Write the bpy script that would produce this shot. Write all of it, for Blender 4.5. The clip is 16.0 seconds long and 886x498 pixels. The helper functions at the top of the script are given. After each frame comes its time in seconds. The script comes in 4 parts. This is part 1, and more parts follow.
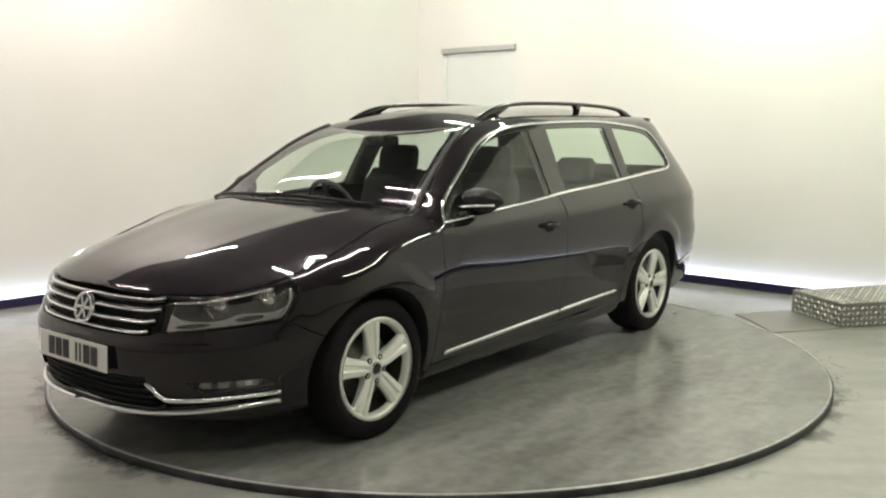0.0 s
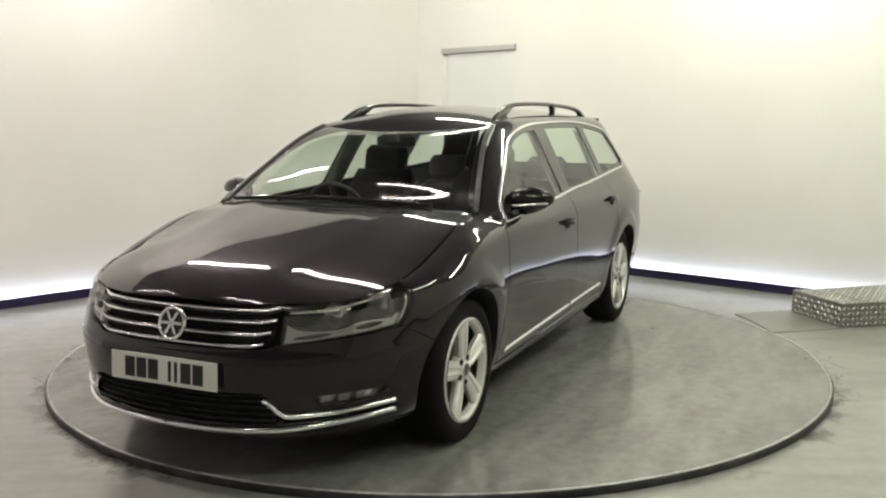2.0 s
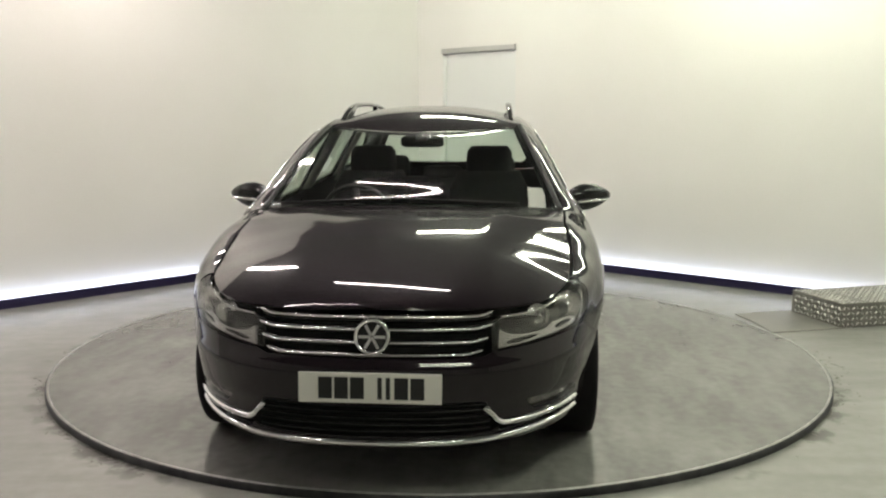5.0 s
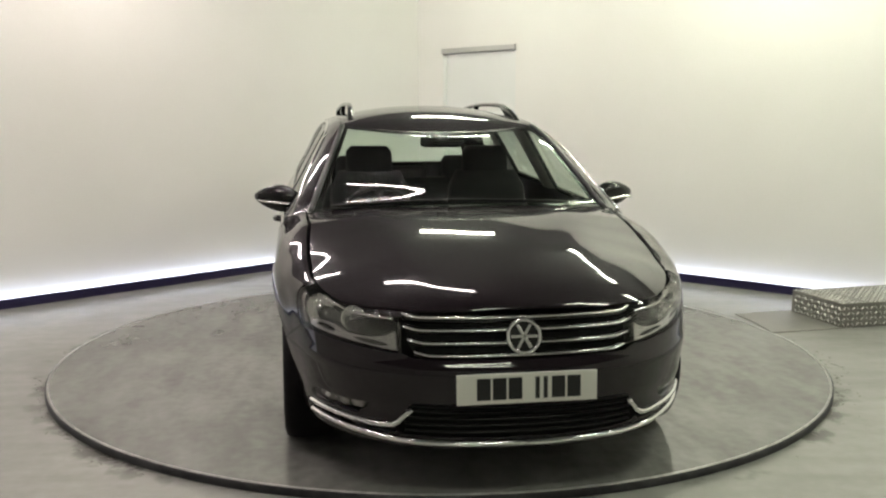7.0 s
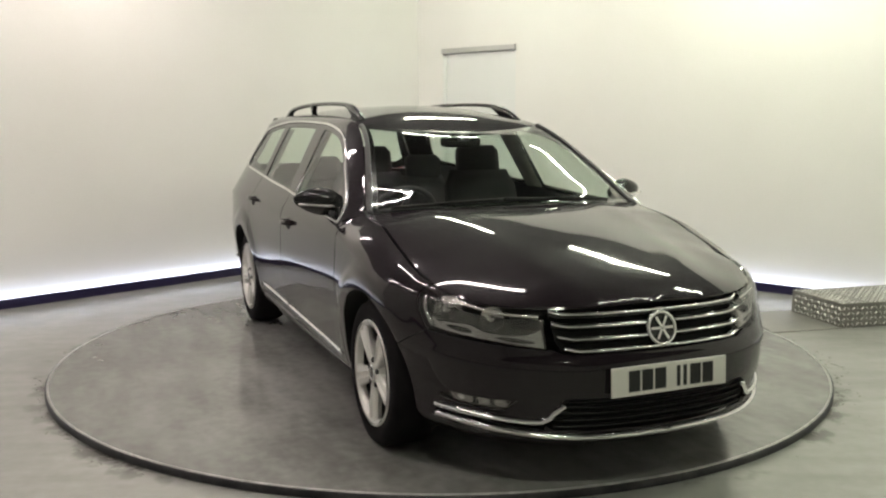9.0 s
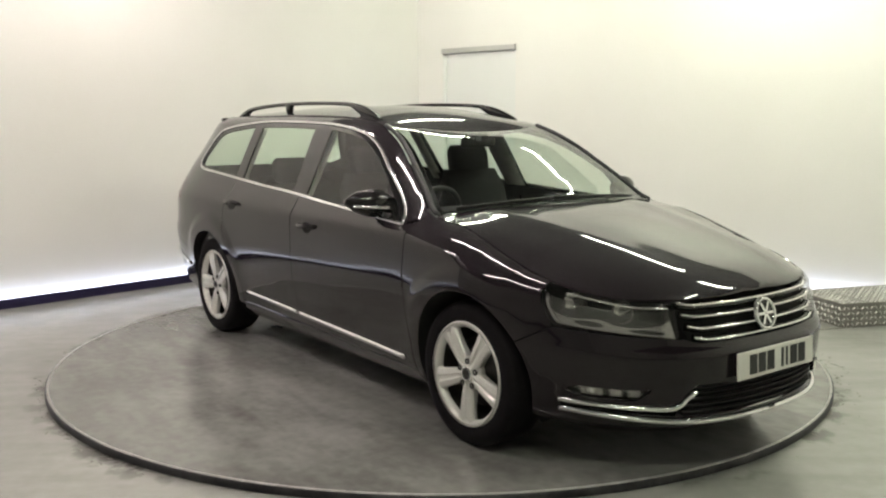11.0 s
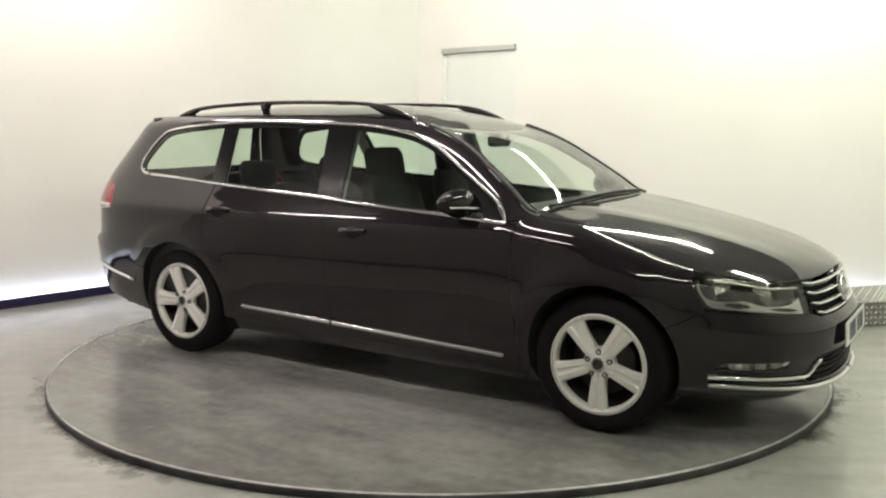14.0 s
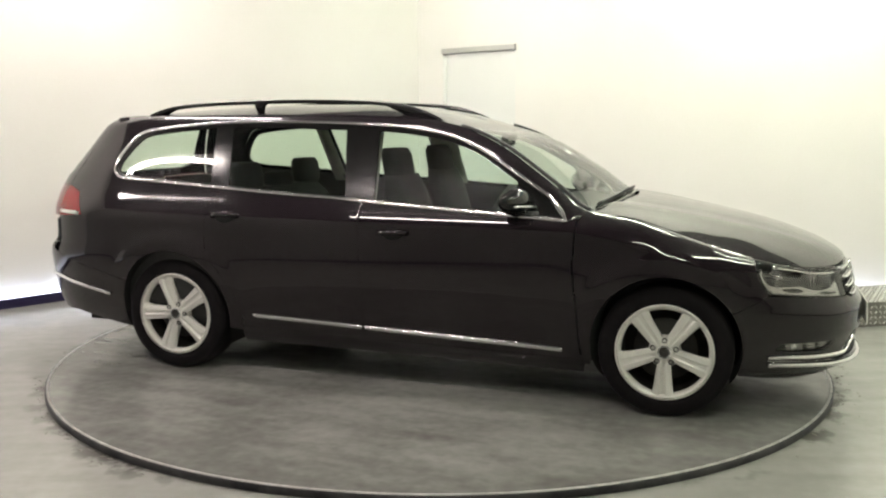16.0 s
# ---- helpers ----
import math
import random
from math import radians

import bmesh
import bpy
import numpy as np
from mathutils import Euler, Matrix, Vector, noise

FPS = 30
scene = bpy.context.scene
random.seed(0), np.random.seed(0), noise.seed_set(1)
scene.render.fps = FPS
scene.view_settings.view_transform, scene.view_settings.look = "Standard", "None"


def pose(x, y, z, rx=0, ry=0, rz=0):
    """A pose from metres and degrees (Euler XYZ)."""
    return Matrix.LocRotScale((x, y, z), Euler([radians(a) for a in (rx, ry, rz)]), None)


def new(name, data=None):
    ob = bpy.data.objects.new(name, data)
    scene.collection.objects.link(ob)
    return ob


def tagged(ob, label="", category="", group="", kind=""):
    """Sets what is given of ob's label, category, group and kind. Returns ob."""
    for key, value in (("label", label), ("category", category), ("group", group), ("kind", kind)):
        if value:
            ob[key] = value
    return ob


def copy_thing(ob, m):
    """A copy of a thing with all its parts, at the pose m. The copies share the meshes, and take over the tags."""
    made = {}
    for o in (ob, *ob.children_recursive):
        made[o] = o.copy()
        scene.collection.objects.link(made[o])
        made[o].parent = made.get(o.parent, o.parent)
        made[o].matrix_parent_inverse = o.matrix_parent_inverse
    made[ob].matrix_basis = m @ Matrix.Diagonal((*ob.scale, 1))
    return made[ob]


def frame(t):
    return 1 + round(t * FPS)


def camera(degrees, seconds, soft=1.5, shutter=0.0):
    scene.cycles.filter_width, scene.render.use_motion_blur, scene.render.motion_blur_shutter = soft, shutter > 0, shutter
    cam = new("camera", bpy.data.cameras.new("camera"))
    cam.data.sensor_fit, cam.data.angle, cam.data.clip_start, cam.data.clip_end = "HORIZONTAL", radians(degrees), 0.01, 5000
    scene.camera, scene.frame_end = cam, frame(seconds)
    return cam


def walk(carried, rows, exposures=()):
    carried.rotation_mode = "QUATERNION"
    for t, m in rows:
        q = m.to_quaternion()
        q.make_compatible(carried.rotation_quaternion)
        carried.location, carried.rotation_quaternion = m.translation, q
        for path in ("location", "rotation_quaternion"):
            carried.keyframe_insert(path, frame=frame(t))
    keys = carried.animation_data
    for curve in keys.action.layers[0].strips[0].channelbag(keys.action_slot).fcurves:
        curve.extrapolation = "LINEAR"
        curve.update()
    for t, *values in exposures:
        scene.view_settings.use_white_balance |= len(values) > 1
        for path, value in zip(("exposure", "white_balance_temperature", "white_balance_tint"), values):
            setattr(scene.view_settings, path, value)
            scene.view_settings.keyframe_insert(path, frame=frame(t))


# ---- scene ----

import itertools
from mathutils.geometry import delaunay_2d_cdt

# ---------------------------------------------------------------- camera
cam = camera(52.24, 16.0, soft=2.2)
EYE = (0.0, -5.505, 1.397)
VIEW = pose(*EYE, 90 - 8.027, 0, -0.206)
walk(cam, [(0.0, VIEW), (16.0, VIEW)],
     exposures=[(0.0, 0.12), (1.5, 0.03), (3.5, -0.08), (7.0, -0.18), (9.0, -0.13), (12.5, 0.12), (16.0, 0.26)])

# ---------------------------------------------------------------- world
world = bpy.data.worlds.new("world")
scene.world = world
world.use_nodes = True
world.node_tree.nodes["Background"].inputs[0].default_value = (0.02, 0.02, 0.02, 1)
world.node_tree.nodes["Background"].inputs[1].default_value = 1.0

TUBE_POWER = 101.0
LED_POWER = 13.0


# ---------------------------------------------------------------- materials
def material(name, base, rough=0.5, metal=0.0, coat=0.0, emit=None, power=0.0, spec=0.5):
    m = bpy.data.materials.new(name)
    m.use_nodes = True
    b = m.node_tree.nodes["Principled BSDF"]
    b.inputs["Base Color"].default_value = (*base, 1)
    b.inputs["Roughness"].default_value = rough
    b.inputs["Metallic"].default_value = metal
    b.inputs["Coat Weight"].default_value = coat
    b.inputs["Coat Roughness"].default_value = 0.045
    b.inputs["Specular IOR Level"].default_value = spec
    if emit:
        b.inputs["Emission Color"].default_value = (*emit, 1)
        b.inputs["Emission Strength"].default_value = power
    return m


def mottled(m, low, high, scale, detail=6.0, rough=None, bump=0.0, fine=60.0, second=None):
    """Noise between two colours at two scales, with a matching change of gloss and fine relief."""
    t = m.node_tree
    b = t.nodes["Principled BSDF"]
    co = t.nodes.new("ShaderNodeTexCoord")
    n1 = t.nodes.new("ShaderNodeTexNoise")
    n1.inputs["Scale"].default_value, n1.inputs["Detail"].default_value = scale, detail
    n2 = t.nodes.new("ShaderNodeTexNoise")
    n2.inputs["Scale"].default_value, n2.inputs["Detail"].default_value = fine, 4.0
    for n in (n1, n2):
        t.links.new(co.outputs["Object"], n.inputs["Vector"])
    mix = t.nodes.new("ShaderNodeMath")
    mix.operation = "MULTIPLY_ADD"
    mix.inputs[1].default_value = 0.3
    t.links.new(n2.outputs["Fac"], mix.inputs[0])
    t.links.new(n1.outputs["Fac"], mix.inputs[2])
    ramp = t.nodes.new("ShaderNodeValToRGB")
    ramp.color_ramp.elements[0].position, ramp.color_ramp.elements[0].color = 0.42, (*low, 1)
    ramp.color_ramp.elements[1].position, ramp.color_ramp.elements[1].color = 0.86, (*high, 1)
    t.links.new(mix.outputs[0], ramp.inputs[0])
    t.links.new(ramp.outputs[0], b.inputs["Base Color"])
    if rough:
        r = t.nodes.new("ShaderNodeMapRange")
        r.inputs["From Min"].default_value, r.inputs["From Max"].default_value = 0.35, 0.65
        r.inputs["To Min"].default_value, r.inputs["To Max"].default_value = rough
        t.links.new(n1.outputs["Fac"], r.inputs["Value"])
        t.links.new(r.outputs[0], b.inputs["Roughness"])
    if bump:
        bp = t.nodes.new("ShaderNodeBump")
        bp.inputs["Strength"].default_value, bp.inputs["Distance"].default_value = bump, 0.002
        t.links.new(n2.outputs["Fac"], bp.inputs["Height"])
        t.links.new(bp.outputs[0], b.inputs["Normal"])
    return m


def glass(name, tint, gloss=1.0):
    m = bpy.data.materials.new(name)
    m.use_nodes = True
    t = m.node_tree
    t.nodes.clear()
    out = t.nodes.new("ShaderNodeOutputMaterial")
    mix = t.nodes.new("ShaderNodeMixShader")
    clear = t.nodes.new("ShaderNodeBsdfTransparent")
    clear.inputs[0].default_value = (*tint, 1)
    shine = t.nodes.new("ShaderNodeBsdfGlossy")
    shine.inputs["Roughness"].default_value = 0.01
    lw = t.nodes.new("ShaderNodeLayerWeight")
    lw.inputs["Blend"].default_value = 0.5
    pw = t.nodes.new("ShaderNodeMath")
    pw.operation, pw.inputs[1].default_value = "POWER", 5.0
    fr = t.nodes.new("ShaderNodeMath")
    fr.operation, fr.inputs[1].default_value, fr.inputs[2].default_value = "MULTIPLY_ADD", 0.92, 0.06
    t.links.new(lw.outputs["Facing"], pw.inputs[0])
    t.links.new(pw.outputs[0], fr.inputs[0])
    t.links.new(fr.outputs[0], mix.inputs[0])
    t.links.new(clear.outputs[0], mix.inputs[1])
    t.links.new(shine.outputs[0], mix.inputs[2])
    t.links.new(mix.outputs[0], out.inputs[0])
    return m


PAINT = material("dark_brown_paint", (0.0092, 0.0058, 0.0084), 0.5, 0.15, 1.0, spec=0.03)
GLOSS = material("gloss_black_trim", (0.006, 0.006, 0.006), 0.12)
SATIN = material("black_plastic", (0.012, 0.012, 0.012), 0.45)
CHROME = material("chrome", (0.78, 0.78, 0.78), 0.1, 1.0)
SILVER = mottled(material("silver_alloy", (0.78, 0.77, 0.74), 0.32, 0.4), (0.72, 0.71, 0.68), (0.82, 0.81, 0.77), 9.0)
RUBBER = mottled(material("tyre_rubber", (0.006, 0.006, 0.006), 0.75, spec=0.15), (0.0050, 0.0040, 0.0050), (0.0085, 0.0070, 0.0082), 14.0, bump=0.2)
UNDER = material("dark_underbody", (0.004, 0.004, 0.004), 0.9)
CLOTH = mottled(material("dark_cloth", (0.012, 0.012, 0.013), 0.95), (0.008, 0.008, 0.009), (0.017, 0.017, 0.018), 30.0, bump=0.3)
GRIME = mottled(material("dry_dirt", (0.07, 0.065, 0.055), 0.9), (0.10, 0.095, 0.085), (0.2, 0.19, 0.17), 30.0)
TRIM = mottled(material("dark_soft_trim", (0.02, 0.02, 0.02), 0.6), (0.016, 0.016, 0.016), (0.026, 0.026, 0.027), 20.0, bump=0.15)
LINING = mottled(material("pale_headlining", (0.3, 0.3, 0.28), 0.95), (0.24, 0.24, 0.22), (0.34, 0.34, 0.31), 12.0)
CLEAR = glass("windscreen_glass", (0.86, 0.91, 0.86))
TINTED = glass("side_glass", (0.80, 0.89, 0.81))
LENS = glass("lamp_lens", (0.9, 0.9, 0.9))
REFLECTOR = material("lamp_reflector", (0.88, 0.87, 0.85), 0.14, 0.9)
LAMP_DARK = material("lamp_housing", (0.06, 0.057, 0.055), 0.25, 0.8)
# dark brown mottled barrel behind the spokes
BARREL = mottled(material("dark_brown_wheel_barrel", (0.05, 0.045, 0.04), 0.6, 0.4), (0.03, 0.027, 0.024), (0.065, 0.058, 0.05), 20.0)
LAMP_BODY = mottled(material("lamp_body", (0.15, 0.147, 0.143), 0.2, 0.85), (0.10, 0.098, 0.095), (0.20, 0.196, 0.19), 40.0)
SILVERY = material("lamp_silver", (0.62, 0.61, 0.60), 0.16, 1.0)
FOG_SILVER = mottled(material("fog_lamp_silver", (0.34, 0.33, 0.33), 0.16, 1.0), (0.22, 0.215, 0.21), (0.46, 0.45, 0.44), 60.0, bump=0.4)
RED = material("red_lens", (0.26, 0.004, 0.010), 0.15, 0.0, 0.3)
PLATE = material("plate_white", (0.72, 0.71, 0.66), 0.35)
INK = material("plate_black", (0.01, 0.01, 0.01), 0.4)
DISC = material("brake_disc", (0.12, 0.115, 0.11), 0.45, 0.9)

WALL = mottled(material("white_wall_paint", (0.8, 0.79, 0.75), 0.6), (0.77, 0.76, 0.715), (0.82, 0.81, 0.775), 0.7, rough=(0.5, 0.65), bump=0.05)
# for the added walls out of view; the grey sets what the flanks reflect
GREYWALL = mottled(material("unseen_grey_wall", (0.33, 0.33, 0.318), 0.7), (0.30, 0.30, 0.288), (0.365, 0.365, 0.352), 0.8)
# unseen ceiling, kept dark to hold down bounce and bonnet reflections
CEIL = mottled(material("unseen_dark_ceiling", (0.1, 0.1, 0.1), 0.85), (0.09, 0.09, 0.09), (0.12, 0.12, 0.12), 1.0)
ENAMEL = material("grey_enamel", (0.22, 0.22, 0.21), 0.5)
DOORP = mottled(material("pale_grey_door", (0.7, 0.72, 0.7), 0.4), (0.74, 0.76, 0.73), (0.79, 0.80, 0.77), 1.2)
ALU = material("brushed_aluminium", (0.6, 0.6, 0.58), 0.35, 0.9)
# black channel; the light strip's blue glow is put into its colour
KICK = material("black_skirting_blue_glow", (0.014, 0.010, 0.05), 0.35)


def floor_paint(name, low, high, rough, ring, stains):
    """Worn floor paint: broad clouds, wiped streaks, small dark specks and, with ring, dirt gathered round the turntable."""
    m = material(name, high, 0.3, spec=1.0)
    t = m.node_tree
    b = t.nodes["Principled BSDF"]
    co = t.nodes.new("ShaderNodeTexCoord")

    def noise_at(scale, detail, stretch=(1, 1, 1), turn=0.0, distort=0.0):
        mp = t.nodes.new("ShaderNodeMapping")
        mp.inputs["Scale"].default_value, mp.inputs["Rotation"].default_value = stretch, (0, 0, turn)
        n = t.nodes.new("ShaderNodeTexNoise")
        n.inputs["Scale"].default_value, n.inputs["Detail"].default_value, n.inputs["Distortion"].default_value = scale, detail, distort
        t.links.new(co.outputs["Object"], mp.inputs["Vector"])
        t.links.new(mp.outputs[0], n.inputs["Vector"])
        return n.outputs["Fac"]

    def math_node(op, a, b2, c=0.0):
        n = t.nodes.new("ShaderNodeMath")
        n.operation = op
        for k, v in enumerate((a, b2, c)):
            if isinstance(v, (int, float)):
                n.inputs[k].default_value = v
            else:
                t.links.new(v, n.inputs[k])
        return n.outputs[0]

    def soft_step(v, lo, hi, a, c):
        r = t.nodes.new("ShaderNodeMapRange")
        r.interpolation_type = "SMOOTHSTEP"
        r.inputs["From Min"].default_value, r.inputs["From Max"].default_value = lo, hi
        r.inputs["To Min"].default_value, r.inputs["To Max"].default_value = a, c
        t.links.new(v, r.inputs["Value"])
        return r.outputs[0]

    clouds, streaks, grain = noise_at(0.7, 5.0, distort=0.4), noise_at(2.2, 6.0, (1, 3.5, 1), 0.6), noise_at(16.0, 6.0)
    v = math_node("MULTIPLY_ADD", streaks, 0.35, math_node("MULTIPLY", clouds, 0.6))
    v = math_node("MULTIPLY_ADD", grain, 0.25, v)
    mix = t.nodes.new("ShaderNodeMixRGB")
    mix.inputs[1].default_value, mix.inputs[2].default_value = (*low, 1), (*high, 1)
    t.links.new(soft_step(v, 0.40, 0.80, 0.0, 1.0), mix.inputs[0])
    dark = t.nodes.new("ShaderNodeMixRGB")
    dark.inputs[2].default_value = (0.055, 0.05, 0.045, 1)
    t.links.new(mix.outputs[0], dark.inputs[1])
    specks = math_node("MULTIPLY", soft_step(noise_at(7.0, 2.0, (1, 2, 1), 0.9), 0.72, 0.82, 0.0, 0.5), soft_step(noise_at(1.1, 2.0), 0.42, 0.66, 0.0, 1.0))
    if stains:
        smear = math_node("MULTIPLY", soft_step(noise_at(1.1, 6.0, (1, 1.6, 1), 0.3, 0.5), 0.48, 0.74, 0.0, stains), soft_step(noise_at(9.0, 5.0), 0.30, 0.62, 0.35, 1.0))
        specks = math_node("MAXIMUM", specks, smear)
    if ring:
        ln = t.nodes.new("ShaderNodeVectorMath")
        ln.operation = "LENGTH"
        flat = t.nodes.new("ShaderNodeMapping")
        flat.inputs["Scale"].default_value = (1, 1, 0)
        t.links.new(co.outputs["Object"], flat.inputs["Vector"])
        t.links.new(flat.outputs[0], ln.inputs[0])
        near = math_node("MULTIPLY", soft_step(ln.outputs["Value"], 2.26, 2.46, 1.0, 0.0), soft_step(noise_at(0.9, 2.0), 0.40, 0.60, 0.25, 1.0))
        bits = soft_step(math_node("MULTIPLY_ADD", near, 0.24, noise_at(9.0, 6.0)), 0.60, 0.78, 0.0, 0.85)
        specks = math_node("MAXIMUM", specks, math_node("MULTIPLY", bits, near))
    t.links.new(specks, dark.inputs[0])
    t.links.new(dark.outputs[0], b.inputs["Base Color"])
    t.links.new(soft_step(math_node("MULTIPLY_ADD", streaks, 0.5, math_node("MULTIPLY", noise_at(1.6, 4.0, distort=0.6), 0.5)), 0.36, 0.64, *rough), b.inputs["Roughness"])
    bp = t.nodes.new("ShaderNodeBump")
    bp.inputs["Strength"].default_value, bp.inputs["Distance"].default_value = 0.08, 0.002
    t.links.new(grain, bp.inputs["Height"])
    t.links.new(bp.outputs[0], b.inputs["Normal"])
    return m


FLOORM = floor_paint("grey_floor_paint", (0.29, 0.287, 0.268), (0.385, 0.382, 0.358), (0.20, 0.27), True, 0.0)
DECK = floor_paint("grey_turntable_paint", (0.15, 0.148, 0.138), (0.31, 0.308, 0.29), (0.12, 0.22), False, 0.36)
RIM = mottled(material("worn_steel_edge", (0.03, 0.03, 0.035), 0.5, 0.4), (0.012, 0.012, 0.016), (0.05, 0.048, 0.05), 9.0)
EDGE = mottled(material("rubbed_steel", (0.35, 0.34, 0.33), 0.4, 0.7), (0.34, 0.335, 0.32), (0.6, 0.59, 0.57), 16.0)
PLATEM = mottled(material("scuffed_steel_sheet", (0.3, 0.29, 0.27), 0.4, 0.3), (0.20, 0.195, 0.18), (0.40, 0.39, 0.365), 5.0, rough=(0.3, 0.5), bump=0.2)
# one metal in two tones: lugs lightened, base darkened, to paint the relief's contrast
CHEQ = mottled(material("chequer_plate", (0.7, 0.69, 0.65), 0.3, 0.5), (0.6, 0.59, 0.55), (0.78, 0.77, 0.73), 7.0, rough=(0.25, 0.4))
CHEQ_DARK = mottled(material("chequer_base_darkened", (0.22, 0.215, 0.2), 0.5, 0.6), (0.17, 0.165, 0.15), (0.27, 0.26, 0.24), 9.0)
LED = material("led_strip", (0.8, 0.8, 0.8), 0.5, emit=(0.72, 0.78, 1.0), power=LED_POWER)
TUBE = material("fluorescent_tube", (0.9, 0.9, 0.9), 0.5, emit=(0.955, 1.0, 0.80), power=TUBE_POWER)
TUBE_WARM = material("warm_fluorescent_tube", (0.9, 0.9, 0.9), 0.5, emit=(1.0, 0.885, 0.845), power=TUBE_POWER)


# ---------------------------------------------------------------- mesh helpers
def part(name, bm, mat, parent=None, label="", smooth=True):
    me = bpy.data.meshes.new(name)
    if smooth:
        for f in bm.faces:
            f.smooth = True
    bm.to_mesh(me)
    bm.free()
    if mat:
        me.materials.append(mat)
    ob = new(name, me)
    if parent:
        ob.parent = parent
    if label:
        ob["label"] = label
    return ob


def box(bm, x0, x1, y0, y1, z0, z1, bevel=0.0):
    vs = [bm.verts.new(p) for p in itertools.product((x0, x1), (y0, y1), (z0, z1))]
    fs = [bm.faces.new([vs[i] for i in q]) for q in ((0, 1, 3, 2), (4, 6, 7, 5), (0, 4, 5, 1), (2, 3, 7, 6), (0, 2, 6, 4), (1, 5, 7, 3))]
    if bevel:
        es = list({e for f in fs for e in f.edges})
        bmesh.ops.bevel(bm, geom=es, offset=bevel, segments=2, affect="EDGES", profile=0.5)
    return vs


def boxed(*a, bevel=0.0):
    bm = bmesh.new()
    box(bm, *a, bevel=bevel)
    return bm


def lathe(profile, n=48, axis="y"):
    """Turn (radius, along) pairs round the axis."""
    bm = bmesh.new()
    rings = []
    for r, a in profile:
        ring = []
        for i in range(n):
            c, s = math.cos(2 * math.pi * i / n), math.sin(2 * math.pi * i / n)
            ring.append(bm.verts.new((r * c, a, r * s) if axis == "y" else (r * c, r * s, a)))
        rings.append(ring)
    for p, q in zip(rings, rings[1:]):
        for i in range(n):
            bm.faces.new((p[i], p[(i + 1) % n], q[(i + 1) % n], q[i]))
    return bm


def loft(rows, closed=False, cap=False):
    bm = bmesh.new()
    vs = [[bm.verts.new(p) for p in r] for r in rows]
    n = len(rows[0])
    for a, b in zip(vs, vs[1:]):
        for i in range(n if closed else n - 1):
            bm.faces.new((a[i], a[(i + 1) % n], b[(i + 1) % n], b[i]))
    if cap:
        bm.faces.new(vs[0]), bm.faces.new(vs[-1])
        bmesh.ops.recalc_face_normals(bm, faces=bm.faces)
    return bm


def ribbon(path, normals, width, thick, shape=1.0):
    """A strip of rounded section swept along a path that lies on a surface with these normals."""
    pts = [Vector(p) for p in path]
    rows = []
    for i, p in enumerate(pts):
        t = (pts[min(i + 1, len(pts) - 1)] - pts[max(i - 1, 0)]).normalized()
        n = Vector(normals[i]).normalized()
        s = n.cross(t).normalized()
        rows.append([p + s * width * a + n * thick * b for a, b in ((-0.5, -0.4), (-0.5, 0.35), (-0.32, 0.85), (0, 1), (0.32, 0.85), (0.5, 0.35), (0.5, -0.4))])
    return loft(rows, closed=True, cap=True)


def curve(points, step=0.015):
    """Points along a smooth line through the given ones."""
    p = [np.array(q, float) for q in points]
    p = [2 * p[0] - p[1]] + p + [2 * p[-1] - p[-2]]
    out = []
    for a, b, c, d in zip(p, p[1:], p[2:], p[3:]):
        n = max(1, int(np.linalg.norm(c - b) / step))
        for k in range(n):
            t = k / n
            out.append(0.5 * (2 * b + (c - a) * t + (2 * a - 5 * b + 4 * c - d) * t * t + (3 * b - a - 3 * c + d) * t ** 3))
    return out + [p[-2]]


def straight(points, step=0.02):
    out = []
    p = [np.array(q, float) for q in points]
    for b, c in zip(p, p[1:]):
        n = max(1, int(np.linalg.norm(c - b) / step))
        out += [b + (c - b) * k / n for k in range(n)]
    return out + [p[-1]]


def pchip(xs, ys):
    """A smooth monotone line through the knots."""
    xs, ys = np.array(xs, float), np.array(ys, float)
    h, d = np.diff(xs), np.diff(ys) / np.diff(xs)
    m = np.zeros_like(ys)
    m[0], m[-1] = d[0], d[-1]
    for i in range(1, len(xs) - 1):
        if d[i - 1] * d[i] > 0:
            w1, w2 = 2 * h[i] + h[i - 1], h[i] + 2 * h[i - 1]
            m[i] = (w1 + w2) / (w1 / d[i - 1] + w2 / d[i])

    def f(x):
        x = np.clip(np.asarray(x, float), xs[0], xs[-1])
        i = np.clip(np.searchsorted(xs, x) - 1, 0, len(xs) - 2)
        t = (x - xs[i]) / h[i]
        return ((1 + 2 * t) * (1 - t) ** 2 * ys[i] + t * (1 - t) ** 2 * h[i] * m[i] + t * t * (3 - 2 * t) * ys[i + 1] + t * t * (t - 1) * h[i] * m[i + 1])
    return f


# ---------------------------------------------------------------- the room
# two walls meet in the far corner; unseen walls are added to close the room behind the camera
CORNER = Vector((-0.235, 4.75, 0))
LEFT_END, RIGHT_END = Vector((-5.6, -0.95, 0)), Vector((5.2, 0.0, 0))
BACK_LEFT, BACK_RIGHT = Vector((-2.2, -7.6, 0)), Vector((4.2, -7.6, 0))
FLOOR_Z, CEIL_Z = -0.035, 3.3
OUTLINE = [LEFT_END, CORNER, RIGHT_END, BACK_RIGHT, BACK_LEFT]


def along(a, b):
    """The frame of a wall that runs from a to b: x along it, y into the wall."""
    d = (b - a).normalized()
    n = Vector((-d.y, d.x, 0))
    return Matrix(((d.x, n.x, 0, a.x), (d.y, n.y, 0, a.y), (0, 0, 1, FLOOR_Z), (0, 0, 0, 1))), (b - a).length


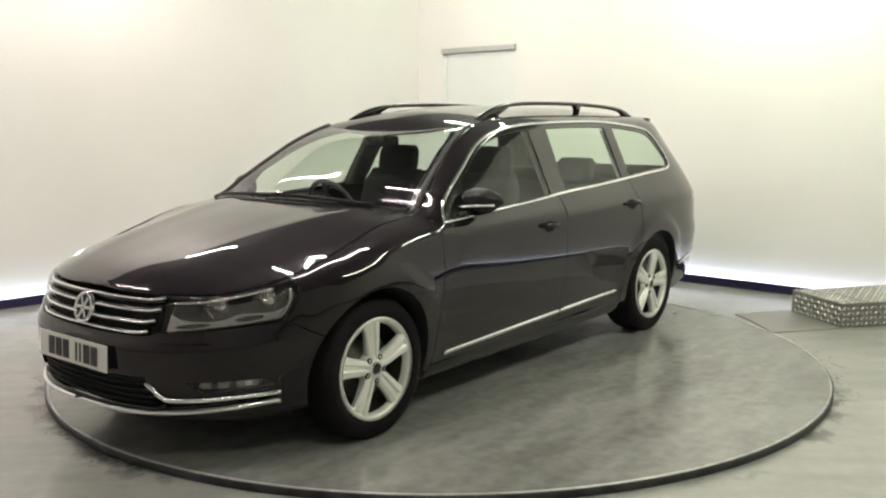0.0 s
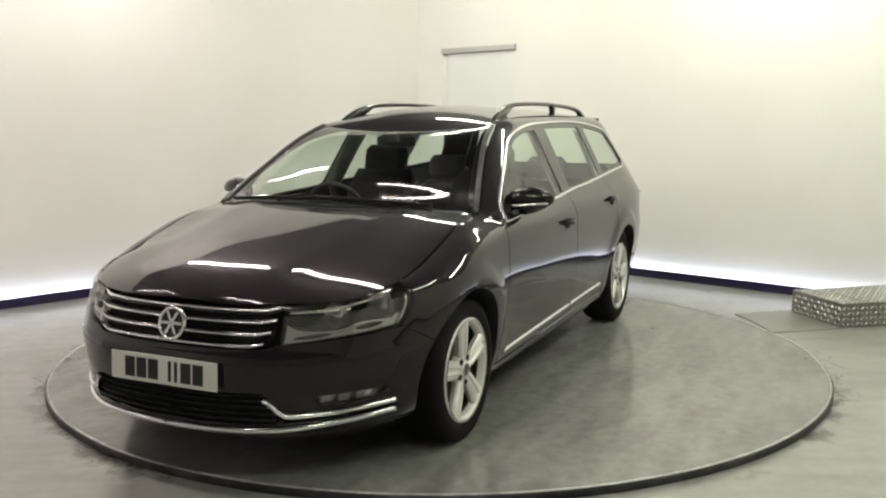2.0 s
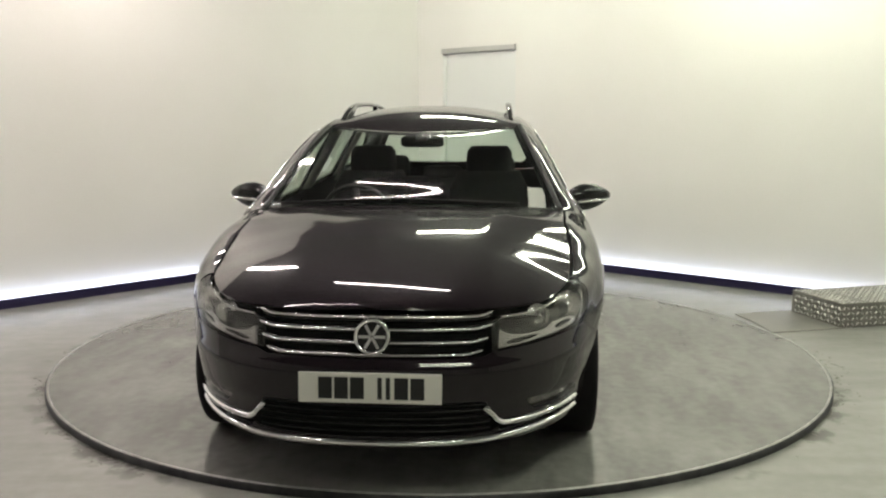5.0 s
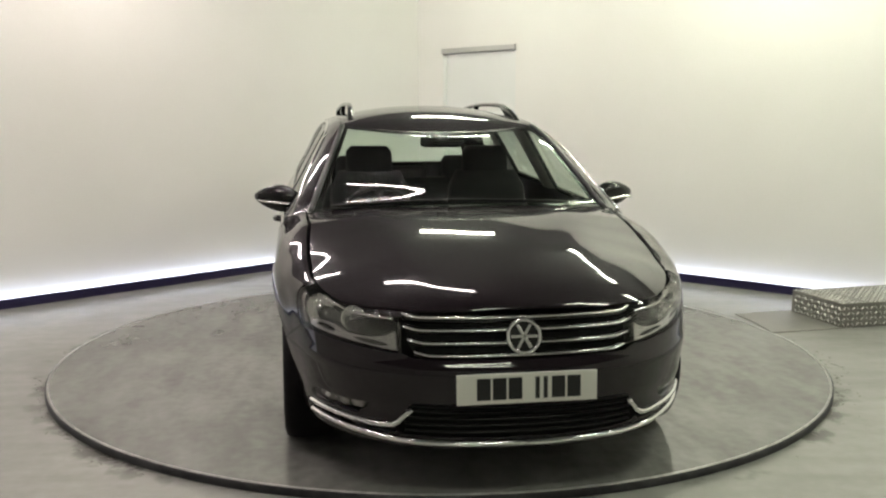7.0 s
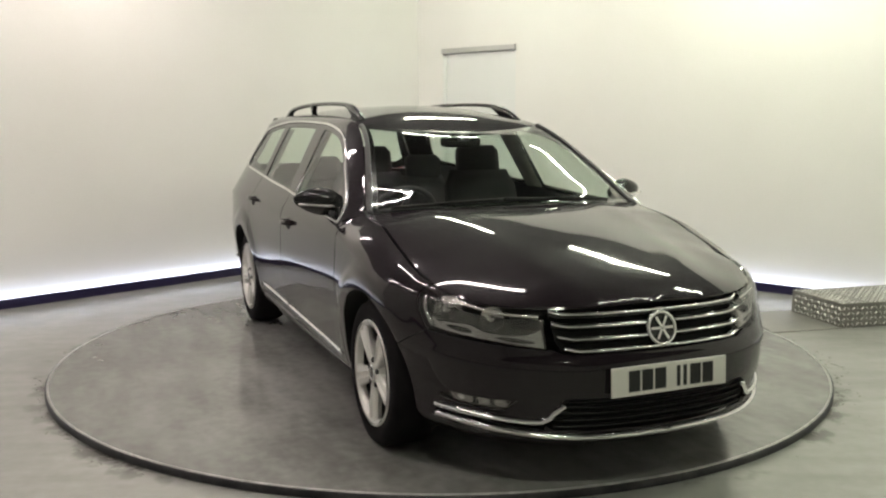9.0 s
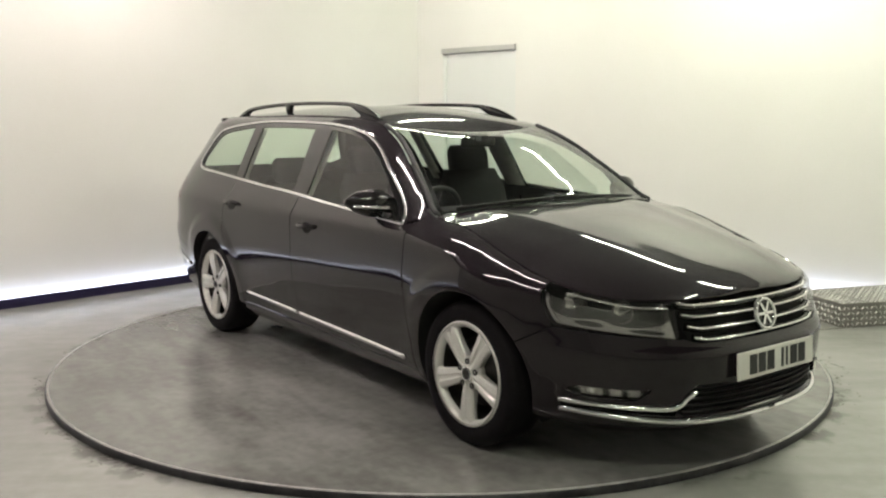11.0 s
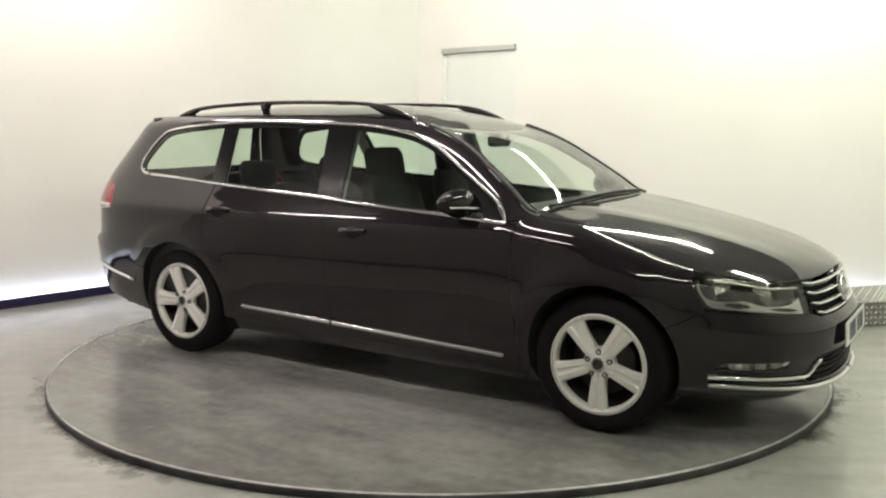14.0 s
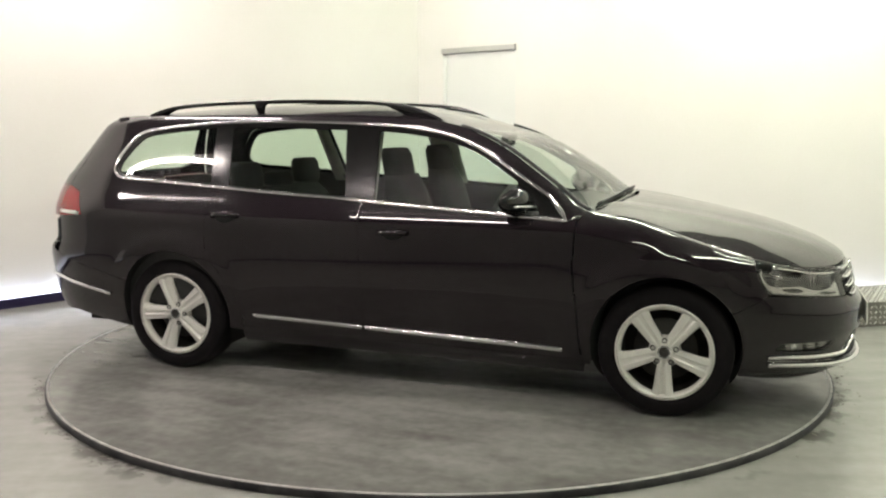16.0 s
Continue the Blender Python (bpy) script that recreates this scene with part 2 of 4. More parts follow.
def build_room():
    bm = boxed(-8, 8, -9, 7, FLOOR_Z - 0.2, FLOOR_Z)
    tagged(part("floor", bm, FLOORM, smooth=False), "worn grey painted concrete floor", "floor", kind="structure")
    tagged(part("ceiling", boxed(-8, 8, -9, 7, CEIL_Z, CEIL_Z + 0.2), CEIL, smooth=False), "unseen plain ceiling, darkened to limit bounce", "ceiling", kind="structure")
    names = ["wall_left", "wall_right", "wall_side", "wall_back", "wall_near"]
    for i, name in enumerate(names):
        a, b = OUTLINE[i], OUTLINE[(i + 1) % 5]
        m, length = along(a, b)
        if name == "wall_right":
            bm = bmesh.new()
            x0, x1, top = DOOR_X
            box(bm, 0, x0, 0, 0.2, 0, CEIL_Z - FLOOR_Z)
            box(bm, x1, length + 0.2, 0, 0.2, 0, CEIL_Z - FLOOR_Z)
            box(bm, x0, x1, 0, 0.2, top, CEIL_Z - FLOOR_Z)
        else:
            bm = boxed(-0.2, length + 0.2, 0, 0.2, 0, CEIL_Z - FLOOR_Z)
        w = part(name, bm, WALL if i < 3 else GREYWALL, smooth=False)
        w.matrix_world = m
        tagged(w, "plain white painted wall" if i < 3 else "unseen plain grey wall added to close the room", "wall", kind="structure")
        # black upstand along the wall's foot, with a light strip behind it
        kick = part("skirting", boxed(0.0, length, -0.075, -0.06, 0, 0.075, bevel=0.003), KICK, smooth=False)
        kick.matrix_world = m
        tagged(kick, "black skirting channel along the wall's foot", "skirting", kind="structure")
        if i > 1:
            continue
        strip = part("light_strip", boxed(0.03, length - 0.03, -0.055, -0.02, 0.045, 0.055), LED, smooth=False)
        strip.matrix_world = m
        tagged(strip, "cold white light strip behind the skirting", "light strip", kind="structure")
    # the door in the right-hand wall
    m, length = along(CORNER, RIGHT_END)
    x0, x1, top = DOOR_X
    leaf = part("door_1", boxed(x0 + 0.03, x1 - 0.005, 0.035, 0.075, 0.01, top - 0.06, bevel=0.003), DOORP, smooth=False)
    leaf.matrix_world = m
    tagged(leaf, "closed pale grey flush door in the white wall", "door", kind="structure")
    track = part("door_head", boxed(x0 + 0.0, x1, -0.03, 0.07, top - 0.055, top - 0.004, bevel=0.006), ALU, leaf, "grey metal head rail", smooth=False)
    part("door_jamb", boxed(x0 + 0.002, x0 + 0.028, 0.0, 0.08, 0.01, top - 0.078, bevel=0.003), DOORP, leaf, smooth=False)


DOOR_X = (0.36, 1.34, 2.215)
build_room()


def build_lamp(m, glow, half=0.75):
    lamp = tagged(new("ceiling_light"), "fluorescent batten with grey housing on the ceiling", "light", group="ceiling battens")
    part("housing", boxed(-half - 0.03, half + 0.03, -0.05, 0.05, 0.0, 0.06, bevel=0.008), ENAMEL, lamp, smooth=False)
    bm = lathe([(0.001, -half), (0.027, -half), (0.027, half), (0.001, half)], 16)
    bmesh.ops.rotate(bm, verts=bm.verts, matrix=Matrix.Rotation(radians(90), 3, "Z"))
    bmesh.ops.translate(bm, verts=bm.verts, vec=(0, 0, -0.031))
    part("tube", bm, glow, lamp)
    for end in (-half, half):
        part("lamp_holder", boxed(end - 0.012, end + 0.012, -0.02, 0.02, -0.05, 0.001, bevel=0.003), ENAMEL, lamp, smooth=False)
    lamp.matrix_world = m
    return lamp


build_lamp(pose(0.2, 2.6, CEIL_Z - 0.065), TUBE, 0.42)
first = build_lamp(pose(1.95, 1.25, CEIL_Z - 0.065, 0, 0, -42), TUBE)
for x, y, turn in ((2.3, -2.1, 50), (0.6, -4.4, 0), (3.3, -0.6, -30)):
    copy_thing(first, pose(x, y, CEIL_Z - 0.065, 0, 0, turn))
first = build_lamp(pose(-2.2, 1.25, CEIL_Z - 0.065, 0, 0, -42), TUBE_WARM)
for x, y, turn in ((-0.35, -0.6, -30), (-3.9, -1.0, -22), (-1.6, -2.35, -19)):
    copy_thing(first, pose(x, y, CEIL_Z - 0.065, 0, 0, turn))

# ---------------------------------------------------------------- the turntable
R_TABLE = 2.26


def build_table():
    table = tagged(new("turntable"), "round grey painted car turntable with dark steel rim", "turntable")
    bm = lathe([(0.0005, 0.0)] + [(r, 0.0) for r in np.linspace(0.2, R_TABLE - 0.016, 12)], 128, "z")
    part("deck", bm, DECK, table)
    part("rim", lathe([(R_TABLE - 0.002, -0.001), (R_TABLE + 0.004, -0.004), (R_TABLE + 0.004, FLOOR_Z + 0.002)], 160, "z"), RIM, table, "dark steel rim")
    part("edge_trim", lathe([(R_TABLE - 0.016, 0.0), (R_TABLE - 0.015, 0.002), (R_TABLE - 0.003, 0.002), (R_TABLE - 0.002, -0.001)], 160, "z"), EDGE, table, "rubbed bright edge")
    return table


table = build_table()

# ---------------------------------------------------------------- the car's surface
# x forward, y to the left, z up, from the point on the ground midway between the axles
XF, XB = 1.2, -1.1
full_tail = pchip([0.14, 0.5, 0.95, 1.1, 1.25, 1.42], [3.9, 4.05, 4.15, 4.1, 4.3, 5.4])
full_nose = pchip([0.14, 0.3, 0.52, 0.64, 0.76, 1.0], [2.45, 2.6, 2.65, 2.58, 2.48, 2.38])
half_width = pchip([0.14, 0.18, 0.22, 0.30, 0.36, 0.45, 0.55, 0.66, 0.78, 0.85, 0.88, 0.93, 1.00, 1.10, 1.20, 1.30, 1.38, 1.45],
                   [0.76, 0.80, 0.835, 0.853, 0.8625, 0.8775, 0.8930, 0.901, 0.8985, 0.896, 0.890, 0.864, 0.822, 0.768, 0.714, 0.659, 0.610, 0.56])
nose = pchip([0.14, 0.19, 0.24, 0.32, 0.40, 0.50, 0.545, 0.62, 0.70, 0.76, 0.85, 1.0], [2.10, 2.20, 2.262, 2.262, 2.275, 2.275, 2.25, 2.222, 2.20, 2.17, 2.08, 1.9])
tail = pchip([0.14, 0.2, 0.4, 0.6, 0.64, 0.7, 0.95, 1.05, 1.2, 1.35, 1.42, 1.46], [-2.30, -2.40, -2.49, -2.50, -2.49, -2.455, -2.44, -2.41, -2.30, -2.16, -2.08, -2.03])
UC = XF + math.pi / 2
UR = XB - math.pi / 2
top_edge = pchip([UR, -2.2, -1.6, -0.8, -0.3, 0.0, 0.2, 0.36, 0.5, 0.66, 0.80, 0.96, 1.2, 1.37, 1.57, 1.75, 2.1, UC],
                 [1.41, 1.415, 1.43, 1.437, 1.43, 1.415, 1.385, 1.335, 1.27, 1.17, 1.075, 0.968, 0.933, 0.898, 0.841, 0.779, 0.714, 0.705])
roll_in = pchip([-2.2, -1.6, 0.0, 0.3, 0.7, 0.98, 1.2, 1.45, 1.65, 1.85, 2.1, UC], [0.03, 0.045, 0.048, 0.062, 0.075, 0.092, 0.12, 0.13, 0.10, 0.045, 0.022, 0.015])
roll_h = pchip([-2.2, -1.6, 0.0, 0.3, 0.7, 0.98, 1.2, 1.45, 1.65, 1.85, 2.1, UC], [0.05, 0.055, 0.06, 0.09, 0.11, 0.105, 0.12, 0.13, 0.10, 0.05, 0.04, 0.03])


def flare(x, z):
    """How far the wings swell out round the wheel arches: a broad swelling with a tighter shoulder above the opening."""
    out = 0.0
    for cx in (1.356, -1.356):
        d = np.maximum(np.hypot(x - cx, z - 0.33) - 0.352, 0)
        k = np.clip((d - 0.055) / 0.085, 0, 1)
        out = out + 0.009 * np.exp(-(d / 0.16) ** 2) + 0.012 * (1 - k * k * (3 - 2 * k)) * np.clip((z - 0.42) / 0.22, 0.1, 1)
    return out * np.clip((z - 0.17) / 0.14, 0, 1)


def skin(u, z):
    """The body's left side as x, y, z: u is x along the flank and turns round nose and tail."""
    u, z = np.asarray(u, float), np.asarray(z, float)
    h = roll_h(u)
    k = np.clip((z - (top_edge(u) - h)) / h, 0, 1)
    bend = 0.75 + 0.22 * np.clip((u - 0.75) / 0.35, 0, 1)
    inward = roll_in(u) * (1 - np.sqrt(np.maximum(1 - bend * k * k, 0))) / (1 - np.sqrt(1 - bend))
    w = half_width(z) - inward
    fr, bk = np.clip(u - XF, 0, math.pi / 2), np.clip(XB - u, 0, math.pi / 2)
    nf = full_nose(z)
    rf = (np.abs(np.sin(fr)) ** nf + np.abs(np.cos(fr)) ** nf) ** (-1 / nf)
    nb = full_tail(z)
    rb = (np.abs(np.sin(bk)) ** nb + np.abs(np.cos(bk)) ** nb) ** (-1 / nb)
    x = np.where(u > XF, XF + (nose(z) - inward - XF) * np.sin(fr) * rf, np.where(u < XB, XB + (tail(z) - XB) * np.sin(bk) * rb, u))
    w = w + flare(x, z) * np.clip((1.78 - x) / 0.2, 0, 1) * np.clip((x + 1.95) / 0.3, 0, 1)
    y = np.where(u > XF, w * np.cos(fr) * rf, np.where(u < XB, w * np.cos(bk) * rb, w))
    return np.stack([x, y, z], -1)


def us(x, z):
    """u of the place on the flank at x."""
    if x > XF:
        p = min(0.9999, (x - XF) / (float(nose(z)) - XF))
        nf = float(full_nose(z))
        return XF + math.atan2(p, (1 - p ** nf) ** (1 / nf))
    if x < XB:
        p = min(0.9999, (x - XB) / (float(tail(z)) - XB))
        nb = float(full_tail(z))
        return XB - math.atan2(p, (1 - p ** nb) ** (1 / nb))
    return x


def uf(y, z):
    """u of the place on the nose at y."""
    q = min(0.9999, y / float(half_width(z)))
    nf = float(full_nose(z))
    return XF + math.atan2((1 - q ** nf) ** (1 / nf), q)


def ub(y, z):
    q = min(0.9999, y / float(half_width(z)))
    nb = float(full_tail(z))
    return XB - math.atan2((1 - q ** nb) ** (1 / nb), q)


def S(x, z):
    return (us(x, z), z)


def F(y, z):
    return (uf(y, z), z)


def B(y, z):
    return (ub(y, z), z)


INWARD = [skin]


def normals_of(surf, a, b, e=0.002):
    n = np.cross(surf(a + e, b) - surf(a - e, b), surf(a, b + e) - surf(a, b - e)) * (-1 if surf in INWARD else 1)
    return n / np.maximum(np.linalg.norm(n, axis=-1, keepdims=True), 1e-9)


def inside(px, py, poly):
    r = np.zeros(len(px), bool)
    x0, y0 = poly[:, 0], poly[:, 1]
    x1, y1 = np.roll(x0, -1), np.roll(y0, -1)
    for a, b, c, d in zip(x0, y0, x1, y1):
        if b != d:
            r ^= ((b > py) != (d > py)) & (px < (c - a) * (py - b) / (d - b) + a)
    return r


def shrink(poly, d):
    """Move a closed outline inwards by d."""
    p = np.array(poly)
    t = np.roll(p, -1, 0) - np.roll(p, 1, 0)
    t /= np.maximum(np.linalg.norm(t, axis=1, keepdims=True), 1e-9)
    area = np.sum(p[:, 0] * np.roll(p[:, 1], -1) - p[:, 1] * np.roll(p[:, 0], -1))
    n = np.stack([-t[:, 1], t[:, 0]], 1) * (1 if area > 0 else -1)
    return p + n * d


def clean(poly):
    out = [np.array(poly[0])]
    for q in poly[1:]:
        if np.linalg.norm(np.array(q) - out[-1]) > 0.002:
            out.append(np.array(q))
    if np.linalg.norm(out[0] - out[-1]) < 0.002:
        out.pop()
    return np.array(out)


def panel(name, outline, mat, parent, surf=skin, side=1, holes=(), gap=0.0025, lift=0.0, thick=0.012, grid=0.03, rows=(), label="", outward=1):
    """A sheet of the body: an outline on the surface, filled, with turned-in edges. side=-1 mirrors it."""
    loops = [shrink(clean(outline), gap)] + [shrink(clean(h), -gap) for h in holes]
    pts, edges = [], []
    for lp in loops:
        n0 = len(pts)
        pts += [tuple(q) for q in lp]
        edges += [(n0 + i, n0 + (i + 1) % len(lp)) for i in range(len(lp))]
    lo, hi = loops[0].min(0), loops[0].max(0)
    gx, gy = np.meshgrid(np.arange(lo[0], hi[0], grid), np.arange(lo[1], hi[1], grid * 0.8))
    gx = gx + (np.arange(gx.shape[0]) % 2)[:, None] * grid * 0.5
    cand = np.stack([gx.ravel(), gy.ravel()], 1)
    if len(rows):
        cand = np.concatenate([cand, np.array(rows)])
    keep = inside(cand[:, 0], cand[:, 1], loops[0])
    for lp in loops[1:]:
        keep &= ~inside(cand[:, 0], cand[:, 1], lp)
    cand = cand[keep]
    bd = np.array(pts)
    cand = cand[[np.min(np.abs(bd - c).sum(1)) > 0.009 for c in cand]] if len(cand) else cand
    allp = [Vector(p) for p in pts] + [Vector(c) for c in cand]
    vs, _, tris, _, _, _ = delaunay_2d_cdt(allp, edges, [], 0, 1e-6)
    v2 = np.array([tuple(v) for v in vs])
    cen = np.array([v2[list(t)].mean(0) for t in tris])
    ok = inside(cen[:, 0], cen[:, 1], loops[0])
    for lp in loops[1:]:
        ok &= ~inside(cen[:, 0], cen[:, 1], lp)
    nrm = normals_of(surf, v2[:, 0], v2[:, 1]) * outward
    p3 = surf(v2[:, 0], v2[:, 1]) + nrm * lift
    flip = np.array([1, side, 1])
    p3, nrm = p3 * flip, nrm * flip
    faces = []
    for t, k in zip(tris, ok):
        if k:
            a, b, c = (p3[i] for i in t)
            n = np.cross(b - a, c - a)
            faces.append(tuple(t) if n @ nrm[t[0]] > 0 else tuple(reversed(t)))
    seen = {}
    for f in faces:
        for i in range(3):
            seen[(f[i], f[(i + 1) % 3])] = True
    rim = [e for e in seen if (e[1], e[0]) not in seen]
    verts, vn = list(map(tuple, p3)), list(map(tuple, nrm))
    low, mid = {}, {}
    for a, b in rim:
        for i in (a, b):
            if i not in low:
                mid[i] = len(verts)
                verts.append(tuple(p3[i] - nrm[i] * 0.0015)), vn.append(tuple(nrm[i]))
                low[i] = len(verts)
                verts.append(tuple(p3[i] - nrm[i] * thick)), vn.append(tuple(nrm[i]))
    for a, b in rim:
        faces.append((b, a, low[a], low[b]))
    used = sorted({i for f in faces for i in f})
    back = {o: i for i, o in enumerate(used)}
    me = bpy.data.meshes.new(name)
    me.from_pydata([verts[i] for i in used], [], [tuple(back[i] for i in f) for f in faces])
    me.polygons.foreach_set("use_smooth", [True] * len(me.polygons))
    me.normals_split_custom_set_from_vertices([vn[i] for i in used])
    me.materials.append(mat)
    ob = new(name, me)
    ob.parent = parent
    if label:
        ob["label"] = label
    return ob


def on_skin(points, side=1, lift=0.0):
    """Places and normals on the body for a list of (u, z)."""
    a = np.array(points)
    n = normals_of(skin, a[:, 0], a[:, 1])
    p = skin(a[:, 0], a[:, 1]) + n * lift
    f = np.array([1, side, 1])
    return p * f, n * f


def strip(name, points, width, thick, mat, parent, side=1, lift=0.0, label="", step=0.02):
    p, n = on_skin(curve(points, step), side, lift)
    return part(name, ribbon(p, n, width, thick), mat, parent, label)


def arc(cx, cz, r, a0, a1, n=28):
    return [(cx + r * math.cos(radians(a)), cz + r * math.sin(radians(a))) for a in np.linspace(a0, a1, n)]


# centre lines over the top
bonnet_line = pchip([0.8, 0.95, 1.1, 1.33, 1.63, 1.92, 2.05, 2.13, 2.17, 2.2], [1.030, 1.012, 0.992, 0.960, 0.907, 0.833, 0.790, 0.752, 0.728, 0.703])
roof_line = pchip([-2.06, -1.8, -1.4, -0.9, -0.4, 0.0, 0.2, 0.36, 0.45], [1.418, 1.450, 1.480, 1.499, 1.497, 1.462, 1.414, 1.345, 1.305])
EDGE_U = np.linspace(-2.2, UC, 400)
EDGE_P = skin(EDGE_U, top_edge(EDGE_U))


def edge_y(x):
    return np.interp(x, EDGE_P[:, 0], EDGE_P[:, 1])


def edge_z(x):
    return np.interp(x, EDGE_P[:, 0], EDGE_P[:, 2])


def bonnet(x, y):
    zc, ye, ze = bonnet_line(x), np.maximum(edge_y(x), 0.02), edge_z(x)
    s = np.clip(np.abs(y) / ye, 0, 1.1)
    ridge = 0.007 * np.exp(-((np.abs(y) - 0.32 - 0.16 * (2.1 - x)) / 0.09) ** 2) * np.clip((2.15 - x) * 4, 0, 1)
    return np.stack([x, y, zc - (zc - ze) * s ** 2.6 + ridge * (1 - s ** 4)], -1)


def roof(x, y):
    zc, ye, ze = roof_line(x), edge_y(x), edge_z(x)
    s = np.clip(np.abs(y) / ye, 0, 1.1)
    return np.stack([x, y, zc - (zc - ze) * s ** 2.3], -1)


def screen(v, s):
    """The windscreen: v from its foot (0) to the roof (1), s across from -1 to 1."""
    xe = 0.97 + (0.245 - 0.97) * v
    ze, ye = edge_z(xe) + 0.002, edge_y(xe) - 0.004
    b = 1 - np.abs(s) ** 2.2
    return np.stack([xe + (0.11 + 0.04 * v) * b, s * ye, ze + (0.03 * (1 - v) - 0.034 * v + 0.06 * v * (1 - v)) * b], -1)

# ---------------------------------------------------------------- the car
car = tagged(new("estate_car"), "dark brown estate car with chrome trim and roof rails", "car")

BELT = [(0.872, 0.925), (0.561, 0.944), (0.294, 0.958), (-0.016, 0.976), (-0.343, 0.998), (-0.682, 1.013), (-1.039, 1.034), (-1.416, 1.057), (-1.70, 1.071)]
ARCH = [(0.872, 0.925), (0.834, 0.985), (0.742, 1.055), (0.554, 1.168), (0.388, 1.264), (0.224, 1.326), (0.061, 1.357), (-0.106, 1.376), (-0.306, 1.387),
        (-0.794, 1.397), (-1.155, 1.392), (-1.50, 1.366)]
HOOP = [(-1.50, 1.366), (-1.66, 1.342), (-1.715, 1.318), (-1.775, 1.255), (-1.825, 1.155), (-1.81, 1.105), (-1.765, 1.080), (-1.70, 1.071)]
belt_z = pchip([p[0] for p in reversed(BELT)], [p[1] for p in reversed(BELT)])
arch_z = pchip([p[0] for p in reversed(ARCH)], [p[1] for p in reversed(ARCH)])
FW, RW, ARCH_R = (1.356, 0.33), (-1.356, 0.33), 0.352


def to_u(pts):
    return [S(x, z) for x, z in pts]


def edge_run(u0, u1, n=40):
    return [(u, float(top_edge(u))) for u in np.linspace(u0, u1, n)]


def near_edge(u0, u1):
    return [(u, float(top_edge(u)) - d) for u in np.arange(u0, u1, 0.02) for d in (0.003, 0.007, 0.013, 0.021, 0.031, 0.043, 0.058)]


LAMP_OUT, LAMP_LOW, LAMP_IN, LAMP_TOP = S(1.752, 0.737), S(1.812, 0.602), F(0.457, 0.567), F(0.45, 0.708)
U_OUT, U_IN = us(1.775, 0.758), uf(0.45, 0.708)
LIP = [F(0.0, 0.238), F(0.25, 0.239), F(0.42, 0.241), F(0.52, 0.248), F(0.64, 0.26), F(0.75, 0.272), S(1.82, 0.268)]
FOG = (straight([F(0.60, 0.324), F(0.70, 0.327), S(1.855, 0.336)]) + curve([S(1.855, 0.336), S(1.850, 0.348), S(1.875, 0.366), S(1.905, 0.372)])
       + straight([S(1.905, 0.372), F(0.64, 0.368), F(0.56, 0.371)]) + straight([F(0.56, 0.371), F(0.572, 0.350), F(0.60, 0.324)]))
FOG_BAR = [F(0.408, 0.364), F(0.44, 0.330), F(0.475, 0.297), F(0.60, 0.298), F(0.72, 0.306), S(1.82, 0.307)]


